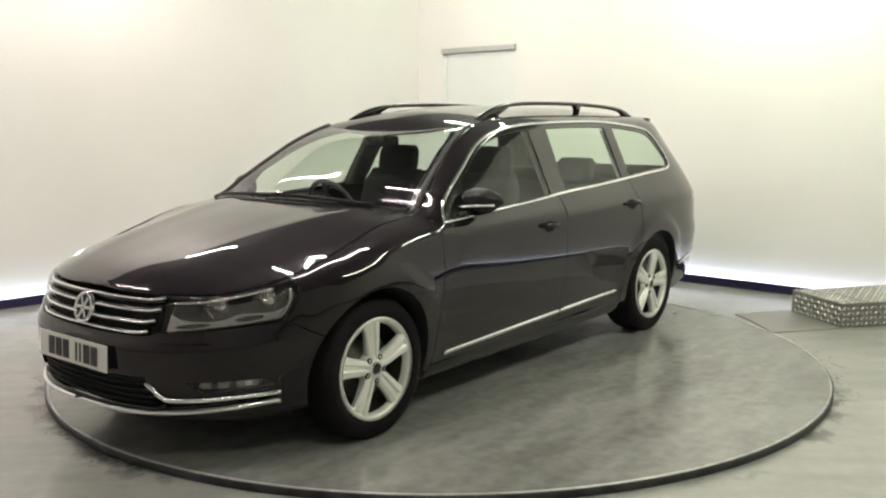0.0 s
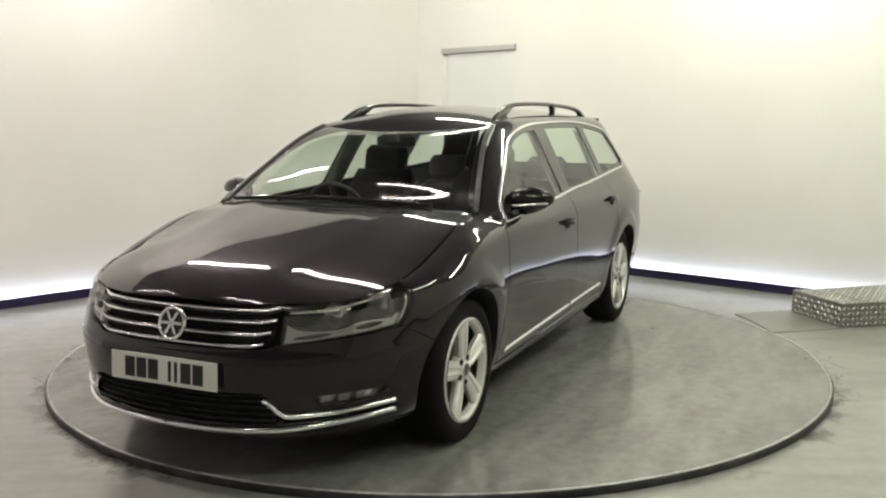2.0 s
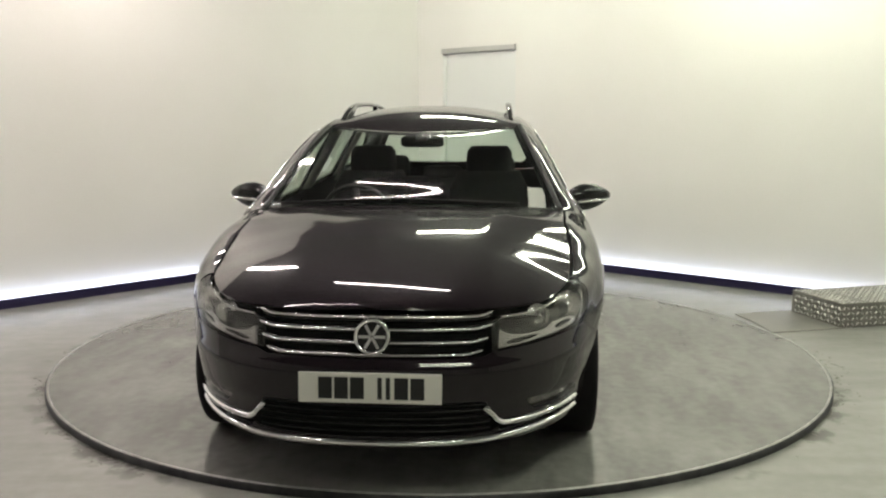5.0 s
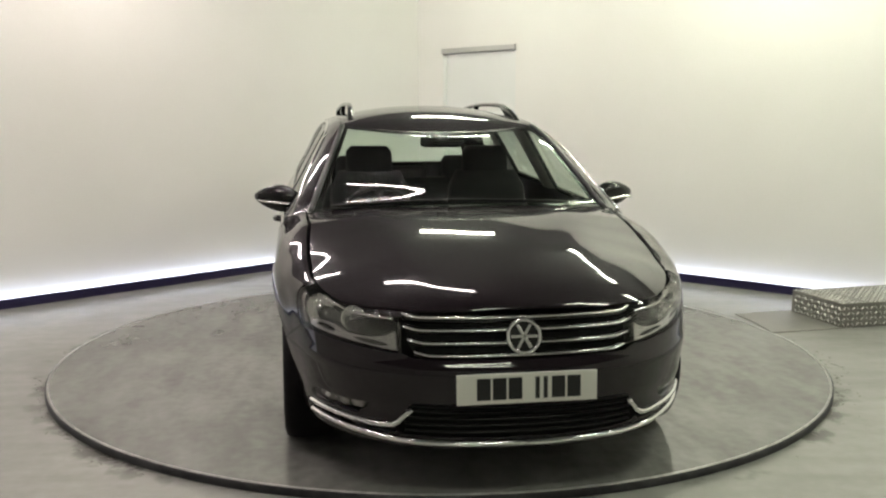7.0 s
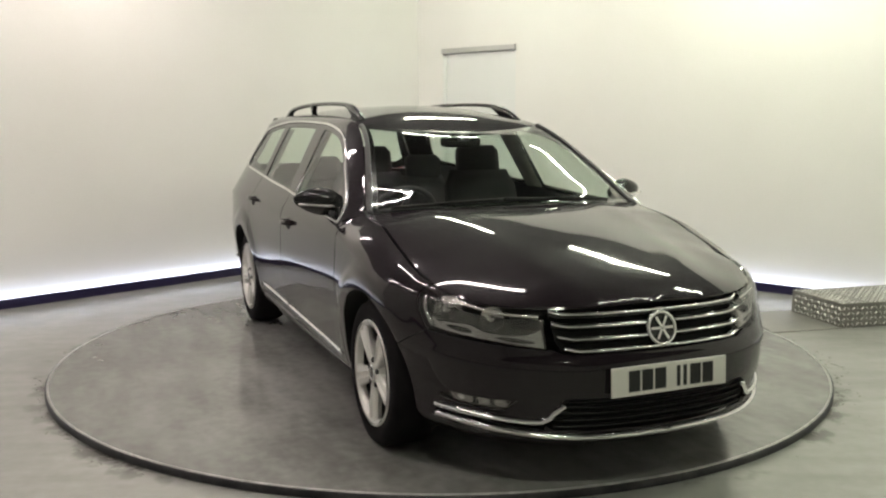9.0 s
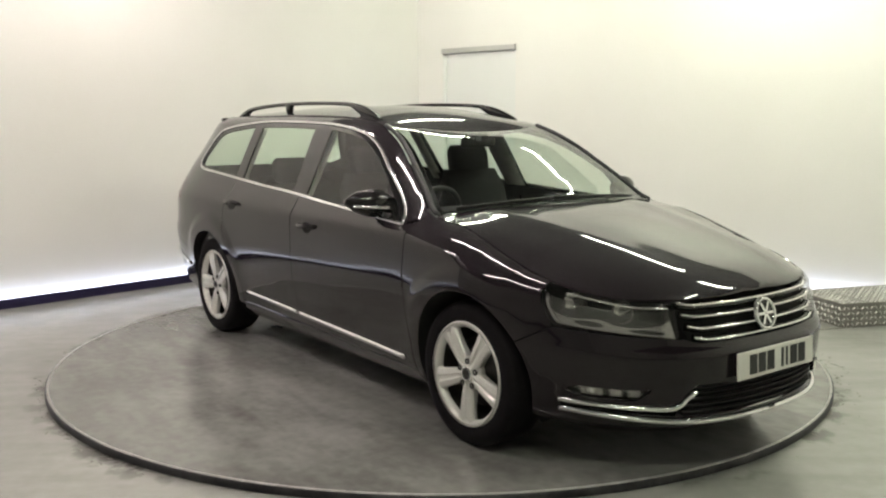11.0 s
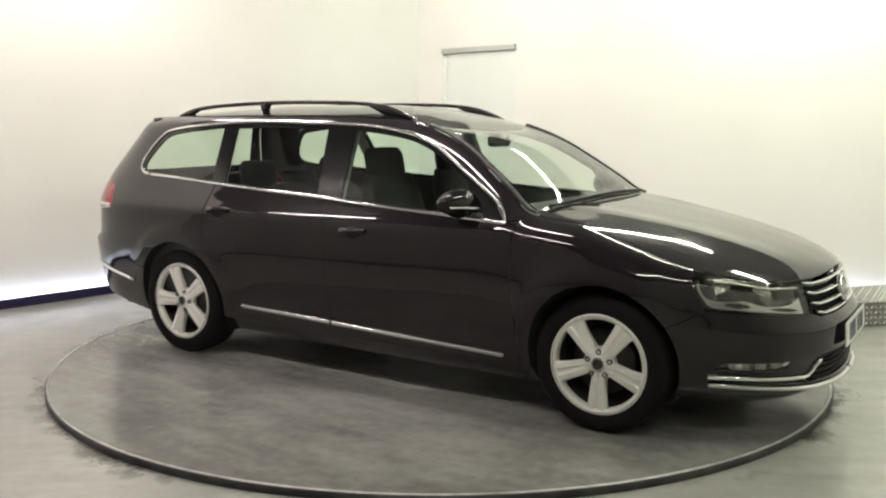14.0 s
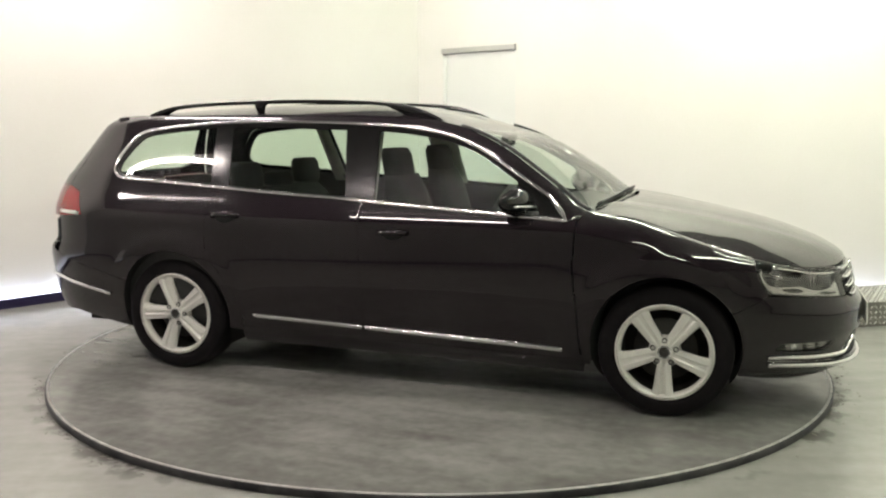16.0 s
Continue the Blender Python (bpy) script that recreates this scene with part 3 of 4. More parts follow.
def build_side(side):
    # front wing
    out = (edge_run(0.95, U_OUT) + curve([LAMP_OUT, S(1.762, 0.685), LAMP_LOW])[0:] + straight([LAMP_LOW, S(1.665, 0.52)])
           + to_u(arc(*FW, ARCH_R, 33, 190)) + straight([S(1.005, 0.22), (0.97, 0.22), (0.955, 0.30), (0.915, 0.72), (0.93, 0.93)]))
    panel("front_wing", out, PAINT, car, side=side, grid=0.02, rows=near_edge(0.95, U_OUT + 0.1))
    # doors
    lo = [(x, float(belt_z(x))) for x in np.linspace(0.88, -0.205, 40)]
    out = [(0.925, 0.935)] + lo + straight([(-0.205, 0.98), (-0.195, 0.265), (0.955, 0.245), (0.95, 0.30), (0.91, 0.72)])
    fd = panel("front_door", out, PAINT, car, side=side, grid=0.022)
    lo = [(x, float(belt_z(x))) for x in np.linspace(-0.205, -1.10, 34)]
    out = lo + curve([(-1.10, 1.03), S(-1.125, 0.85), S(-1.115, 0.70), (-1.05, 0.60), (-0.975, 0.47), (-0.93, 0.36), (-0.915, 0.275)]) + straight([(-0.915, 0.275), (-0.195, 0.265)])
    rd = panel("rear_door", out, PAINT, car, side=side, grid=0.022)
    # rear quarter with the pillar behind the last window
    out = ([S(x, float(belt_z(x))) for x in np.linspace(-1.10, -1.70, 24)] + to_u(curve(list(reversed(HOOP)))) + to_u([(x, float(arch_z(x))) for x in np.linspace(-1.50, 0.872, 90)])
           + curve([(0.90, 0.935), (0.95, 0.955)]) + edge_run(0.95, us(-1.96, 1.415), 120)
           + curve([S(-1.99, 1.40), S(-2.06, 1.28), S(-2.12, 1.15), S(-2.165, 1.02)]) + straight([S(-2.165, 1.02), S(-2.06, 0.99), S(-1.99, 0.86), S(-2.2, 0.84), S(-2.22, 0.62)])
           + straight([S(-2.22, 0.62), S(-1.70, 0.50)]) + to_u(arc(*RW, ARCH_R, 150, -12, 40)) + curve([(-0.93, 0.25), (-0.93, 0.36), (-0.975, 0.47), (-1.05, 0.60), S(-1.115, 0.70), S(-1.125, 0.85), (-1.10, 1.03)]))
    panel("body_side", out, PAINT, car, side=side, grid=0.022, rows=near_edge(us(-1.96, 1.415), 0.95))
    # sill
    out = straight([(0.965, 0.24), (0.965, 0.165), (-0.93, 0.185), (-0.93, 0.27), (-0.2, 0.26)])
    panel("sill", out, PAINT, car, side=side, thick=0.05)
    # side windows in a gloss black surround
    top = lambda a, b, d: [S(x, float(arch_z(x)) - d) for x in np.linspace(a, b, 30)]
    bot = lambda a, b, d: [S(x, float(belt_z(x)) + d) for x in np.linspace(a, b, 30)]
    g1 = top(0.60, -0.185, 0.032) + bot(-0.14, 0.70, 0.016)
    g2 = top(-0.385, -1.085, 0.034) + bot(-1.03, -0.315, 0.016)
    g3 = top(-1.20, -1.50, 0.03) + to_u(curve([(-1.52, 1.333), (-1.66, 1.306), (-1.735, 1.235), (-1.787, 1.145), (-1.765, 1.105), (-1.70, 1.092)])) + bot(-1.66, -1.145, 0.018)
    outer = top(0.872, -1.50, 0.004) + to_u(curve(HOOP)) + bot(-1.70, 0.86, 0.0)
    panel("window_surround", outer, GLOSS, car, side=side, holes=(g1, g2, g3), lift=-0.003, label="gloss black window surround")
    for nm, gl, owner in (("front_window", g1, fd), ("rear_window", g2, rd), ("quarter_window", g3, car)):
        ob = panel(nm, gl, TINTED, owner, side=side, lift=-0.007, gap=-0.004, thick=0.004, label="green-tinted glass")
        ob.visible_shadow = False
    loop = curve(list(reversed(BELT)), 0.02) + curve(ARCH, 0.02)[1:] + curve(HOOP, 0.02)[1:]
    p, n = on_skin(to_u(loop), side, 0.0)
    part("window_chrome", ribbon(p, n, 0.017, 0.007), CHROME, car, "chrome strip round the side windows")
    # chrome strips low on the doors
    strip("door_strip", [(0.866, 0.288), (0.3, 0.306), (-0.185, 0.321)], 0.024, 0.011, CHROME, fd, side, label="chrome strip")
    strip("door_strip", [(-0.205, 0.322), (-0.5, 0.332), (-0.851, 0.342)], 0.024, 0.011, CHROME, rd, side, label="chrome strip")
    # handles
    for x, z, owner in ((-0.01, 0.834, fd), (-1.0, 0.886, rd)):
        a = [(x - 0.085 + 0.17 * k / 10, z + 0.004 * k / 10) for k in range(11)]
        p, n = on_skin([S(*q) for q in a], side)
        pts = [Vector(q) + Vector(m) * (0.034 * math.sin(math.pi * k / 10) ** 0.5) for k, (q, m) in enumerate(zip(p, n))]
        part("door_handle", ribbon(pts, n, 0.026, 0.012), PAINT, owner, "body-coloured door handle")
        # flat near-black oval on the door: painted shade of the handle's cup
        cup = [(x + 0.055 * math.cos(t), z - 0.006 + 0.03 * math.sin(t)) for t in np.linspace(0, 2 * math.pi, 24, endpoint=False)]
        panel("handle_recess_shade", [S(*q) for q in cup], UNDER, owner, side=side, lift=0.001, gap=0, grid=0.02)
    # mirror
    build_mirror(side, fd)
    # head lamp
    u_line = edge_run(U_OUT, U_IN, 20)
    out = u_line + straight([LAMP_TOP, LAMP_IN]) + curve([LAMP_IN, F(0.58, 0.578), F(0.70, 0.590), LAMP_LOW]) + curve([LAMP_LOW, S(1.762, 0.685), LAMP_OUT])
    hl = panel("headlight", shrink(clean(out), 0.004), LAMP_BODY, car, side=side, lift=-0.055, thick=0.02, label="clear headlight with silver reflectors")
    cover = panel("lens", out, LENS, hl, side=side, gap=0.004, thick=0.045, rows=near_edge(U_OUT, U_IN))
    cover.visible_shadow = False
    # bowls: the round main one and the squarer one beside the grille
    for (u, z), r, deep in ((S(1.860, 0.688), 0.056, 0.028), (F(0.635, 0.680), 0.047, 0.03)):
        p, n = on_skin([(u, z)], side, -0.056)
        face = (Vector(n[0]) * 0.5 + Vector((1, 0, 0))).normalized()
        bm = lathe([(r, 0.028), (r * 0.97, 0.024), (r * 0.85, 0.005), (r * 0.6, -0.014), (0.018, -deep), (0.018, 0.0), (0.014, 0.014), (0.001, 0.018)], 28, "z")
        ob = part("reflector", bm, REFLECTOR, hl, "bright reflector bowl")
        ob.matrix_basis = Matrix.Translation(p[0]) @ face.to_track_quat("Z", "Y").to_matrix().to_4x4()
        bulb = part("bulb", lathe([(0.013, 0.0), (0.013, 0.03), (0.009, 0.036), (0.001, 0.038)], 14, "z"), SILVERY, hl, "silver bulb cap")
        bulb.matrix_basis = ob.matrix_basis.copy()
    # dark bay between the inner bowl and the grille
    bay = straight([F(0.475, 0.640), F(0.475, 0.692), F(0.57, 0.700), F(0.57, 0.640)])
    panel("lamp_bay", bay, LAMP_DARK, hl, side=side, lift=-0.04, gap=0, grid=0.02)
    # silver bezel along the foot with two eye-shaped recesses
    bezel = (curve([F(0.468, 0.576), F(0.58, 0.588), F(0.70, 0.600), S(1.835, 0.614)]) + curve([S(1.80, 0.660), S(1.86, 0.640), F(0.70, 0.640), F(0.655, 0.620), F(0.58, 0.614), F(0.51, 0.622), F(0.472, 0.640)]))
    eye = lambda y, z, a, h, tilt: [F(y + a * math.cos(q), z + h * math.sin(q) + tilt * math.cos(q)) for q in np.linspace(0, 2 * math.pi, 28, endpoint=False)]
    panel("lamp_bezel", bezel, SILVERY, hl, side=side, lift=-0.026, gap=0, grid=0.02, thick=0.012, holes=(eye(0.560, 0.598, 0.062, 0.0085, 0.006), eye(0.725, 0.622, 0.035, 0.011, 0.004)), label="silver bezel")
    p, n = on_skin(curve([F(0.475, 0.688), F(0.6, 0.698), S(1.95, 0.722), S(1.84, 0.742)]), side, -0.02)
    part("lamp_brow", ribbon(p, n, 0.009, 0.006), REFLECTOR, hl)
    p, n = on_skin(curve([S(1.775, 0.735), S(1.782, 0.685), S(1.828, 0.615)]), side, -0.02)
    part("lamp_end", ribbon(p, n, 0.014, 0.005), SILVERY, hl, "grey outer edge")
    # tail lamp
    out = straight([S(-2.165, 1.02), S(-2.06, 0.99), S(-1.99, 0.86), S(-2.2, 0.84)]) + straight([S(-2.2, 0.84), B(0.50, 0.84), B(0.50, 1.0), S(-2.165, 1.02)])
    tl = panel("tail_light", out, RED, car, side=side, label="red tail light")
    panel("lamp_back", out, UNDER, tl, side=side, lift=-0.013, thick=0.004)
    strip("tail_strip", [S(-2.01, 0.868), S(-2.1, 0.87), S(-2.2, 0.872)], 0.022, 0.004, REFLECTOR, tl, side)
    # fog lamp behind a clear cover, and the chrome angle under it
    fog = panel("fog_light", shrink(clean(FOG), -0.004), LAMP_DARK, car, side=side, lift=-0.03, gap=0, grid=0.02, label="fog light set in the bumper")
    for y0, y1, k in ((0.588, 0.632, 0.010), (0.640, 0.678, 0.007), (0.686, 0.742, 0.004)):
        q = straight([F(y0, 0.334 + k * 0.2), F(y1 - 0.012, 0.336), F(y1, 0.364 + k * 0.3), F(y0 + 0.006, 0.362)])
        panel("fog_reflector", q, FOG_SILVER, fog, side=side, lift=-0.014, gap=0.001, grid=0.012, thick=0.012, label="silver reflector")
    p, n = on_skin([F(0.715, 0.350)], side, -0.014)
    ob = part("fog_bulb", lathe([(0.016, 0.0), (0.013, 0.004), (0.009, 0.001), (0.006, 0.006), (0.001, 0.007)], 18, "z"), CHROME, fog)
    ob.matrix_basis = Matrix.Translation(p[0]) @ Vector(n[0]).to_track_quat("Z", "Y").to_matrix().to_4x4()
    lens = panel("fog_lens", FOG, LENS, fog, side=side, lift=-0.002, gap=0.001, grid=0.02, thick=0.003)
    lens.visible_shadow = False
    strip("bumper_chrome", FOG_BAR, 0.02, 0.012, CHROME, car, side, 0.002, "chrome angle under the fog light")
    # rear bumper strip
    strip("rear_bumper_chrome", [S(-1.80, 0.405), S(-1.95, 0.43), S(-2.12, 0.455), S(-2.25, 0.475), B(0.6, 0.48), B(0.3, 0.482), B(0.0, 0.482)], 0.022, 0.012, CHROME, car, side, 0.001, "chrome rear bumper strip")
    # wheel housing
    for cx, cz in (FW, RW):
        rows = []
        for d in (0.0, 0.04, 0.3):
            rr = ARCH_R - 0.004 if d else ARCH_R
            a = arc(cx, cz, rr, -32, 212, 30)
            q, n = on_skin([S(*w) for w in a], side)
            rows.append([(w[0], side * (abs(k[1]) - d - 0.004), w[1]) for w, k in zip(a, q)])
        part("wheel_housing", loft(rows), UNDER, car)
        part("wheel_well", boxed(cx - 0.36, cx + 0.36, side * 0.50, side * 0.55, 0.2, 0.70), UNDER, car)


def build_mirror(side, owner):
    rows = []
    for k in range(13):
        t = k / 12
        r = math.sin(math.pi * min(0.985, max(0.03, 0.06 + t * 0.92))) ** 0.55
        cy = 0.79 + 0.225 * t
        cx, cz = 0.665 - 0.06 * t, 1.0 + 0.016 * t
        rows.append([(cx + (0.06 if math.cos(a) > 0 else 0.085) * r * math.cos(a) * (1 - 0.2 * t), side * cy, cz + 0.078 * r * math.sin(a) * (1.05 - 0.35 * t)) for a in np.linspace(0, 2 * math.pi, 24, endpoint=False)])
    cap = part("door_mirror", loft(rows, True, True), GLOSS, owner, "dark door mirror")
    arm = [[(0.70 + dx, side * (0.765 + 0.09 * k), 0.925 + 0.02 * k + dz) for dx, dz in ((-0.04, -0.015), (0.04, -0.015), (0.035, 0.02), (-0.035, 0.02))] for k in (0, 0.5, 1)]
    part("mirror_arm", loft(arm, True, True), SATIN, owner)
    ind = [(0.722 - 0.065 * t, side * (0.83 + 0.17 * t), 0.985 + 0.012 * t) for t in np.linspace(0, 1, 8)]
    part("indicator", ribbon(ind, [(1, 0, 0)] * 8, 0.012, 0.006), REFLECTOR, owner, "clear indicator strip")


for side in (1, -1):
    build_side(side)

# bonnet, windscreen, roof
e = [skin(np.array(u), np.array(z)) for u, z in edge_run(0.99, UC, 110)]
half = [(float(p[0]), float(p[1])) for p in e]
back = [(1.105 - 0.125 * (y / 0.72) ** 2, y) for y in np.linspace(-0.70, 0.70, 30)]
out = [(x, y) for x, y in half] + [(x, -y) for x, y in reversed(half[:-1])] + back
panel("bonnet", out, PAINT, car, surf=bonnet, gap=0.003, grid=0.035)
front = [(0.393 - 0.152 * (abs(y) / 0.57) ** 2.2, y) for y in np.linspace(-0.56, 0.56, 30)]
rear = [(-1.965 + 0.06 * (abs(y) / 0.54) ** 2.5, y) for y in np.linspace(0.53, -0.53, 24)]
edge = [(x, float(edge_y(x))) for x in np.linspace(0.235, -1.90, 90)]
out = front + edge + rear + [(x, -y) for x, y in reversed(edge)]
panel("roof", out, PAINT, car, surf=roof, gap=0.001, grid=0.04)
vs = np.linspace(0, 1, 22)
out = [(v, 0.985) for v in vs] + [(1.0, s) for s in np.linspace(0.96, -0.96, 40)] + [(v, -0.985) for v in vs[::-1]] + [(0.0, s) for s in np.linspace(-0.96, 0.96, 40)]
ws = panel("windscreen", out, CLEAR, car, surf=screen, gap=0.0, grid=0.05, thick=0.004, lift=0.001, outward=-1 if normals_of(screen, np.array([0.5]), np.array([0.0]))[0][2] < 0 else 1, label="greenish clear windscreen")
ws.visible_shadow = False
OUTW = -1 if normals_of(screen, np.array([0.5]), np.array([0.0]))[0][2] < 0 else 1
inner = [(0.035 + 0.925 * v, 0.93) for v in vs] + [(0.96, s) for s in np.linspace(0.9, -0.9, 30)] + [(0.035 + 0.925 * v, -0.93) for v in vs[::-1]] + [(0.035, s) for s in np.linspace(-0.9, 0.9, 30)]
panel("screen_border", out, GLOSS, car, surf=screen, gap=0.0, grid=0.05, thick=0.004, lift=-0.003, holes=(inner,), outward=OUTW, label="black border of the windscreen")
for sgn in (1, -1):
    vv = np.linspace(0.0, 1.0, 24)
    q, m = screen(vv, np.full(24, 0.985 * sgn)), normals_of(screen, vv, np.full(24, 0.985 * sgn)) * OUTW
    part("screen_seal", ribbon(q + m * 0.002, m, 0.026, 0.010), SATIN, car, "black rubber seal beside the windscreen")
# cowl under the screen's foot
rows = [[(1.12 - 0.12 * (y / 0.72) ** 2 - 0.0, y, 0.955 - 0.02 * (y / 0.72) ** 2), (0.98 - 0.12 * (y / 0.72) ** 2, y, 0.955)] for y in np.linspace(-0.74, 0.74, 24)]
part("cowl", loft(rows), SATIN, car)
# wipers
for y0, y1, x0, x1 in ((0.52, -0.10, 0.02, 0.05), (-0.08, -0.62, 0.045, 0.02)):
    sp = [screen(np.array(x0 + (x1 - x0) * t), np.array((y0 + (y1 - y0) * t) / 0.72)) for t in np.linspace(0, 1, 14)]
    part("wiper", ribbon([(p[0] + 0.004, p[1], p[2] + 0.010) for p in sp], [(0.5, 0, 0.87)] * 14, 0.010, 0.014), SATIN, car)

for y in (0.33, -0.33):
    x = 1.02
    z = float(bonnet(np.array(x), np.array(y))[2])
    part("washer_jet", boxed(x - 0.02, x + 0.02, y - 0.012, y + 0.012, z - 0.003, z + 0.009, bevel=0.004), SATIN, car)

# front bumper, grille, intake
full = lambda pts: list(pts) + [(2 * UC - u, z) for u, z in reversed(list(pts))]


def round_nose(u, z):
    """The skin carried across the middle of the nose to the right side."""
    u = np.asarray(u, float)
    p = skin(np.where(u > UC, 2 * UC - u, u), z)
    return np.stack([p[..., 0], np.where(u > UC, -p[..., 1], p[..., 1]), p[..., 2]], -1)


def round_tail(u, z):
    u = np.asarray(u, float)
    p = skin(np.where(u < UR, 2 * UR - u, u), z)
    return np.stack([p[..., 0], np.where(u < UR, -p[..., 1], p[..., 1]), p[..., 2]], -1)


INWARD.extend((round_nose, round_tail))
half = (straight([F(0.0, 0.548), F(0.40, 0.552), F(0.455, 0.572)]) + curve([LAMP_IN, F(0.58, 0.578), F(0.70, 0.590), LAMP_LOW]) + straight([LAMP_LOW, S(1.665, 0.52)])
        + to_u(arc(*FW, ARCH_R, 32, -20)) + straight([S(1.687, 0.205), F(0.6, 0.17), F(0.0, 0.165)]))
intake = straight([F(0.0, 0.385), F(0.41, 0.385), F(0.475, 0.285), F(0.44, 0.262), F(0.0, 0.256)])
slot = straight([F(0.465, 0.284), F(0.62, 0.285), S(1.82, 0.295), S(1.82, 0.283), F(0.62, 0.271), F(0.47, 0.259)])
mirror_u = lambda pts: [(2 * UC - u, z) for u, z in pts]
bump = panel("front_bumper", full(half), PAINT, car, surf=round_nose, holes=(full(intake), slot, mirror_u(slot), FOG, mirror_u(FOG)), grid=0.025)
panel("intake", full(straight([F(0.0, 0.40), F(0.43, 0.40), F(0.5, 0.33), S(1.80, 0.34), S(1.77, 0.27), F(0.45, 0.24), F(0.0, 0.235)])), UNDER, car, surf=round_nose, lift=-0.04, label="black lower air intake")
for z in (0.275, 0.30, 0.325, 0.35, 0.372):
    q = [F(y, z) for y in np.linspace(0.43, 0.0, 16)]
    pts = np.array(full(q))
    p = round_nose(pts[:, 0], pts[:, 1]) - np.array([0.02, 0, 0])
    part("intake_slat", ribbon(p, [(1, 0, 0)] * len(p), 0.006, 0.012), SATIN, car)
pts = np.array(full(list(reversed(curve(LIP, 0.03)))))
nn = normals_of(round_nose, pts[:, 0], pts[:, 1])
part("lip_chrome", ribbon(round_nose(pts[:, 0], pts[:, 1]) + nn * 0.002, nn, 0.022, 0.016), CHROME, car, "chrome strip along the bumper's lower lip")
grille_half = straight([F(0.0, 0.703), F(0.44, 0.706), F(0.425, 0.60), F(0.40, 0.555), F(0.0, 0.551)])
grille = panel("grille", full(grille_half), UNDER, car, surf=round_nose, lift=-0.035, thick=0.01, label="black grille with chrome bars")
for z, w in ((0.692, 0.44), (0.647, 0.435), (0.602, 0.42), (0.560, 0.40)):
    q = [F(y, z + 0.012 * max(0, (y - w + 0.05) / 0.05)) for y in np.linspace(w, 0.0, 24)]
    pts = np.array(full(q))
    nn = normals_of(round_nose, pts[:, 0], pts[:, 1])
    part("grille_bar", ribbon(round_nose(pts[:, 0], pts[:, 1]) - nn * 0.01, nn, 0.011, 0.012), CHROME, grille, "chrome bar")
    part("grille_fin", ribbon(round_nose(pts[:, 0], pts[:, 1]) - nn * 0.022, nn, 0.026, 0.012), GLOSS, grille)
# round badge as a plain bright shape
bm = lathe([(0.067, -0.012), (0.067, 0.006), (0.062, 0.012), (0.055, 0.009), (0.053, 0.004)], 40, "z")
badge = part("badge", bm, CHROME, car, "round chrome badge")
badge.matrix_basis = Matrix.Translation((2.222, 0, 0.622)) @ Vector((1, 0, 0.25)).to_track_quat("Z", "Y").to_matrix().to_4x4()
part("badge_disc", lathe([(0.056, 0.003), (0.03, 0.003), (0.001, 0.003)], 40, "z"), GLOSS, badge, "black badge field")
for turn in (0, 60, 120):
    bm = boxed(-0.050, 0.050, -0.0065, 0.0065, 0.002, 0.009, bevel=0.002)
    bmesh.ops.rotate(bm, verts=bm.verts, matrix=Matrix.Rotation(radians(turn), 3, "Z"))
    part("badge_bar", bm, CHROME, badge, smooth=False)
# number plate with plain bars
plate = part("number_plate", boxed(-0.004, 0.004, -0.26, 0.26, -0.0555, 0.0555, bevel=0.003), PLATE, car, "white number plate with black bars", smooth=False)
plate.matrix_basis = pose(2.287, 0, 0.449, 0, -3, 0)
for y, w in ((0.172, 0.050), (0.114, 0.050), (0.066, 0.016), (0.036, 0.016), (-0.046, 0.050), (-0.104, 0.050), (-0.162, 0.050)):
    part("plate_bar", boxed(0.0045, 0.0055, y - w / 2, y + w / 2, -0.0395, 0.0395), INK, plate, smooth=False)

# tail
half = (edge_run(us(-1.99, 1.40), UR, 20) + straight([B(0.0, 1.40), B(0.0, 0.66)]))
gate_half = curve([S(-1.99, 1.40), S(-2.06, 1.28), S(-2.12, 1.15), S(-2.165, 1.02)]) + straight([S(-2.165, 1.02), B(0.50, 1.0), B(0.50, 0.84), B(0.62, 0.80), B(0.60, 0.66), B(0.0, 0.655)])
mir = lambda pts: list(pts) + [(2 * UR - u, z) for u, z in reversed(list(pts))]
pane_half = straight([B(0.0, 1.37), B(0.50, 1.36), B(0.62, 1.10), B(0.58, 1.065), B(0.0, 1.06)])
gate = panel("tailgate", mir(gate_half), PAINT, car, surf=round_tail, holes=(mir(pane_half),))
rg = panel("rear_screen", mir(pane_half), TINTED, gate, surf=round_tail, lift=-0.004, gap=-0.003, thick=0.004)
rg.visible_shadow = False
bh = straight([B(0.0, 0.655), B(0.60, 0.66), S(-2.22, 0.62), S(-1.70, 0.50)]) + to_u(arc(*RW, ARCH_R, 151, 200)) + straight([S(-1.69, 0.21), S(-2.1, 0.27), B(0.6, 0.26), B(0.0, 0.25)])
panel("rear_bumper", mir(bh), PAINT, car, surf=round_tail)
# spoiler at the roof's end
rows = []
for y in np.linspace(-0.54, 0.54, 20):
    z = float(roof(np.array(-1.98), np.array(y))[2])
    b = 0.07 * (abs(y) / 0.54) ** 2.5
    b += 0.01
    rows.append([(-1.95 + b, y, z + 0.001), (-2.0 + b, y, z + 0.0), (-2.02 + b, y, z - 0.008), (-2.015 + b, y, z - 0.02), (-1.96 + b, y, z - 0.03)])
part("spoiler", loft(rows, True, True), PAINT, car)
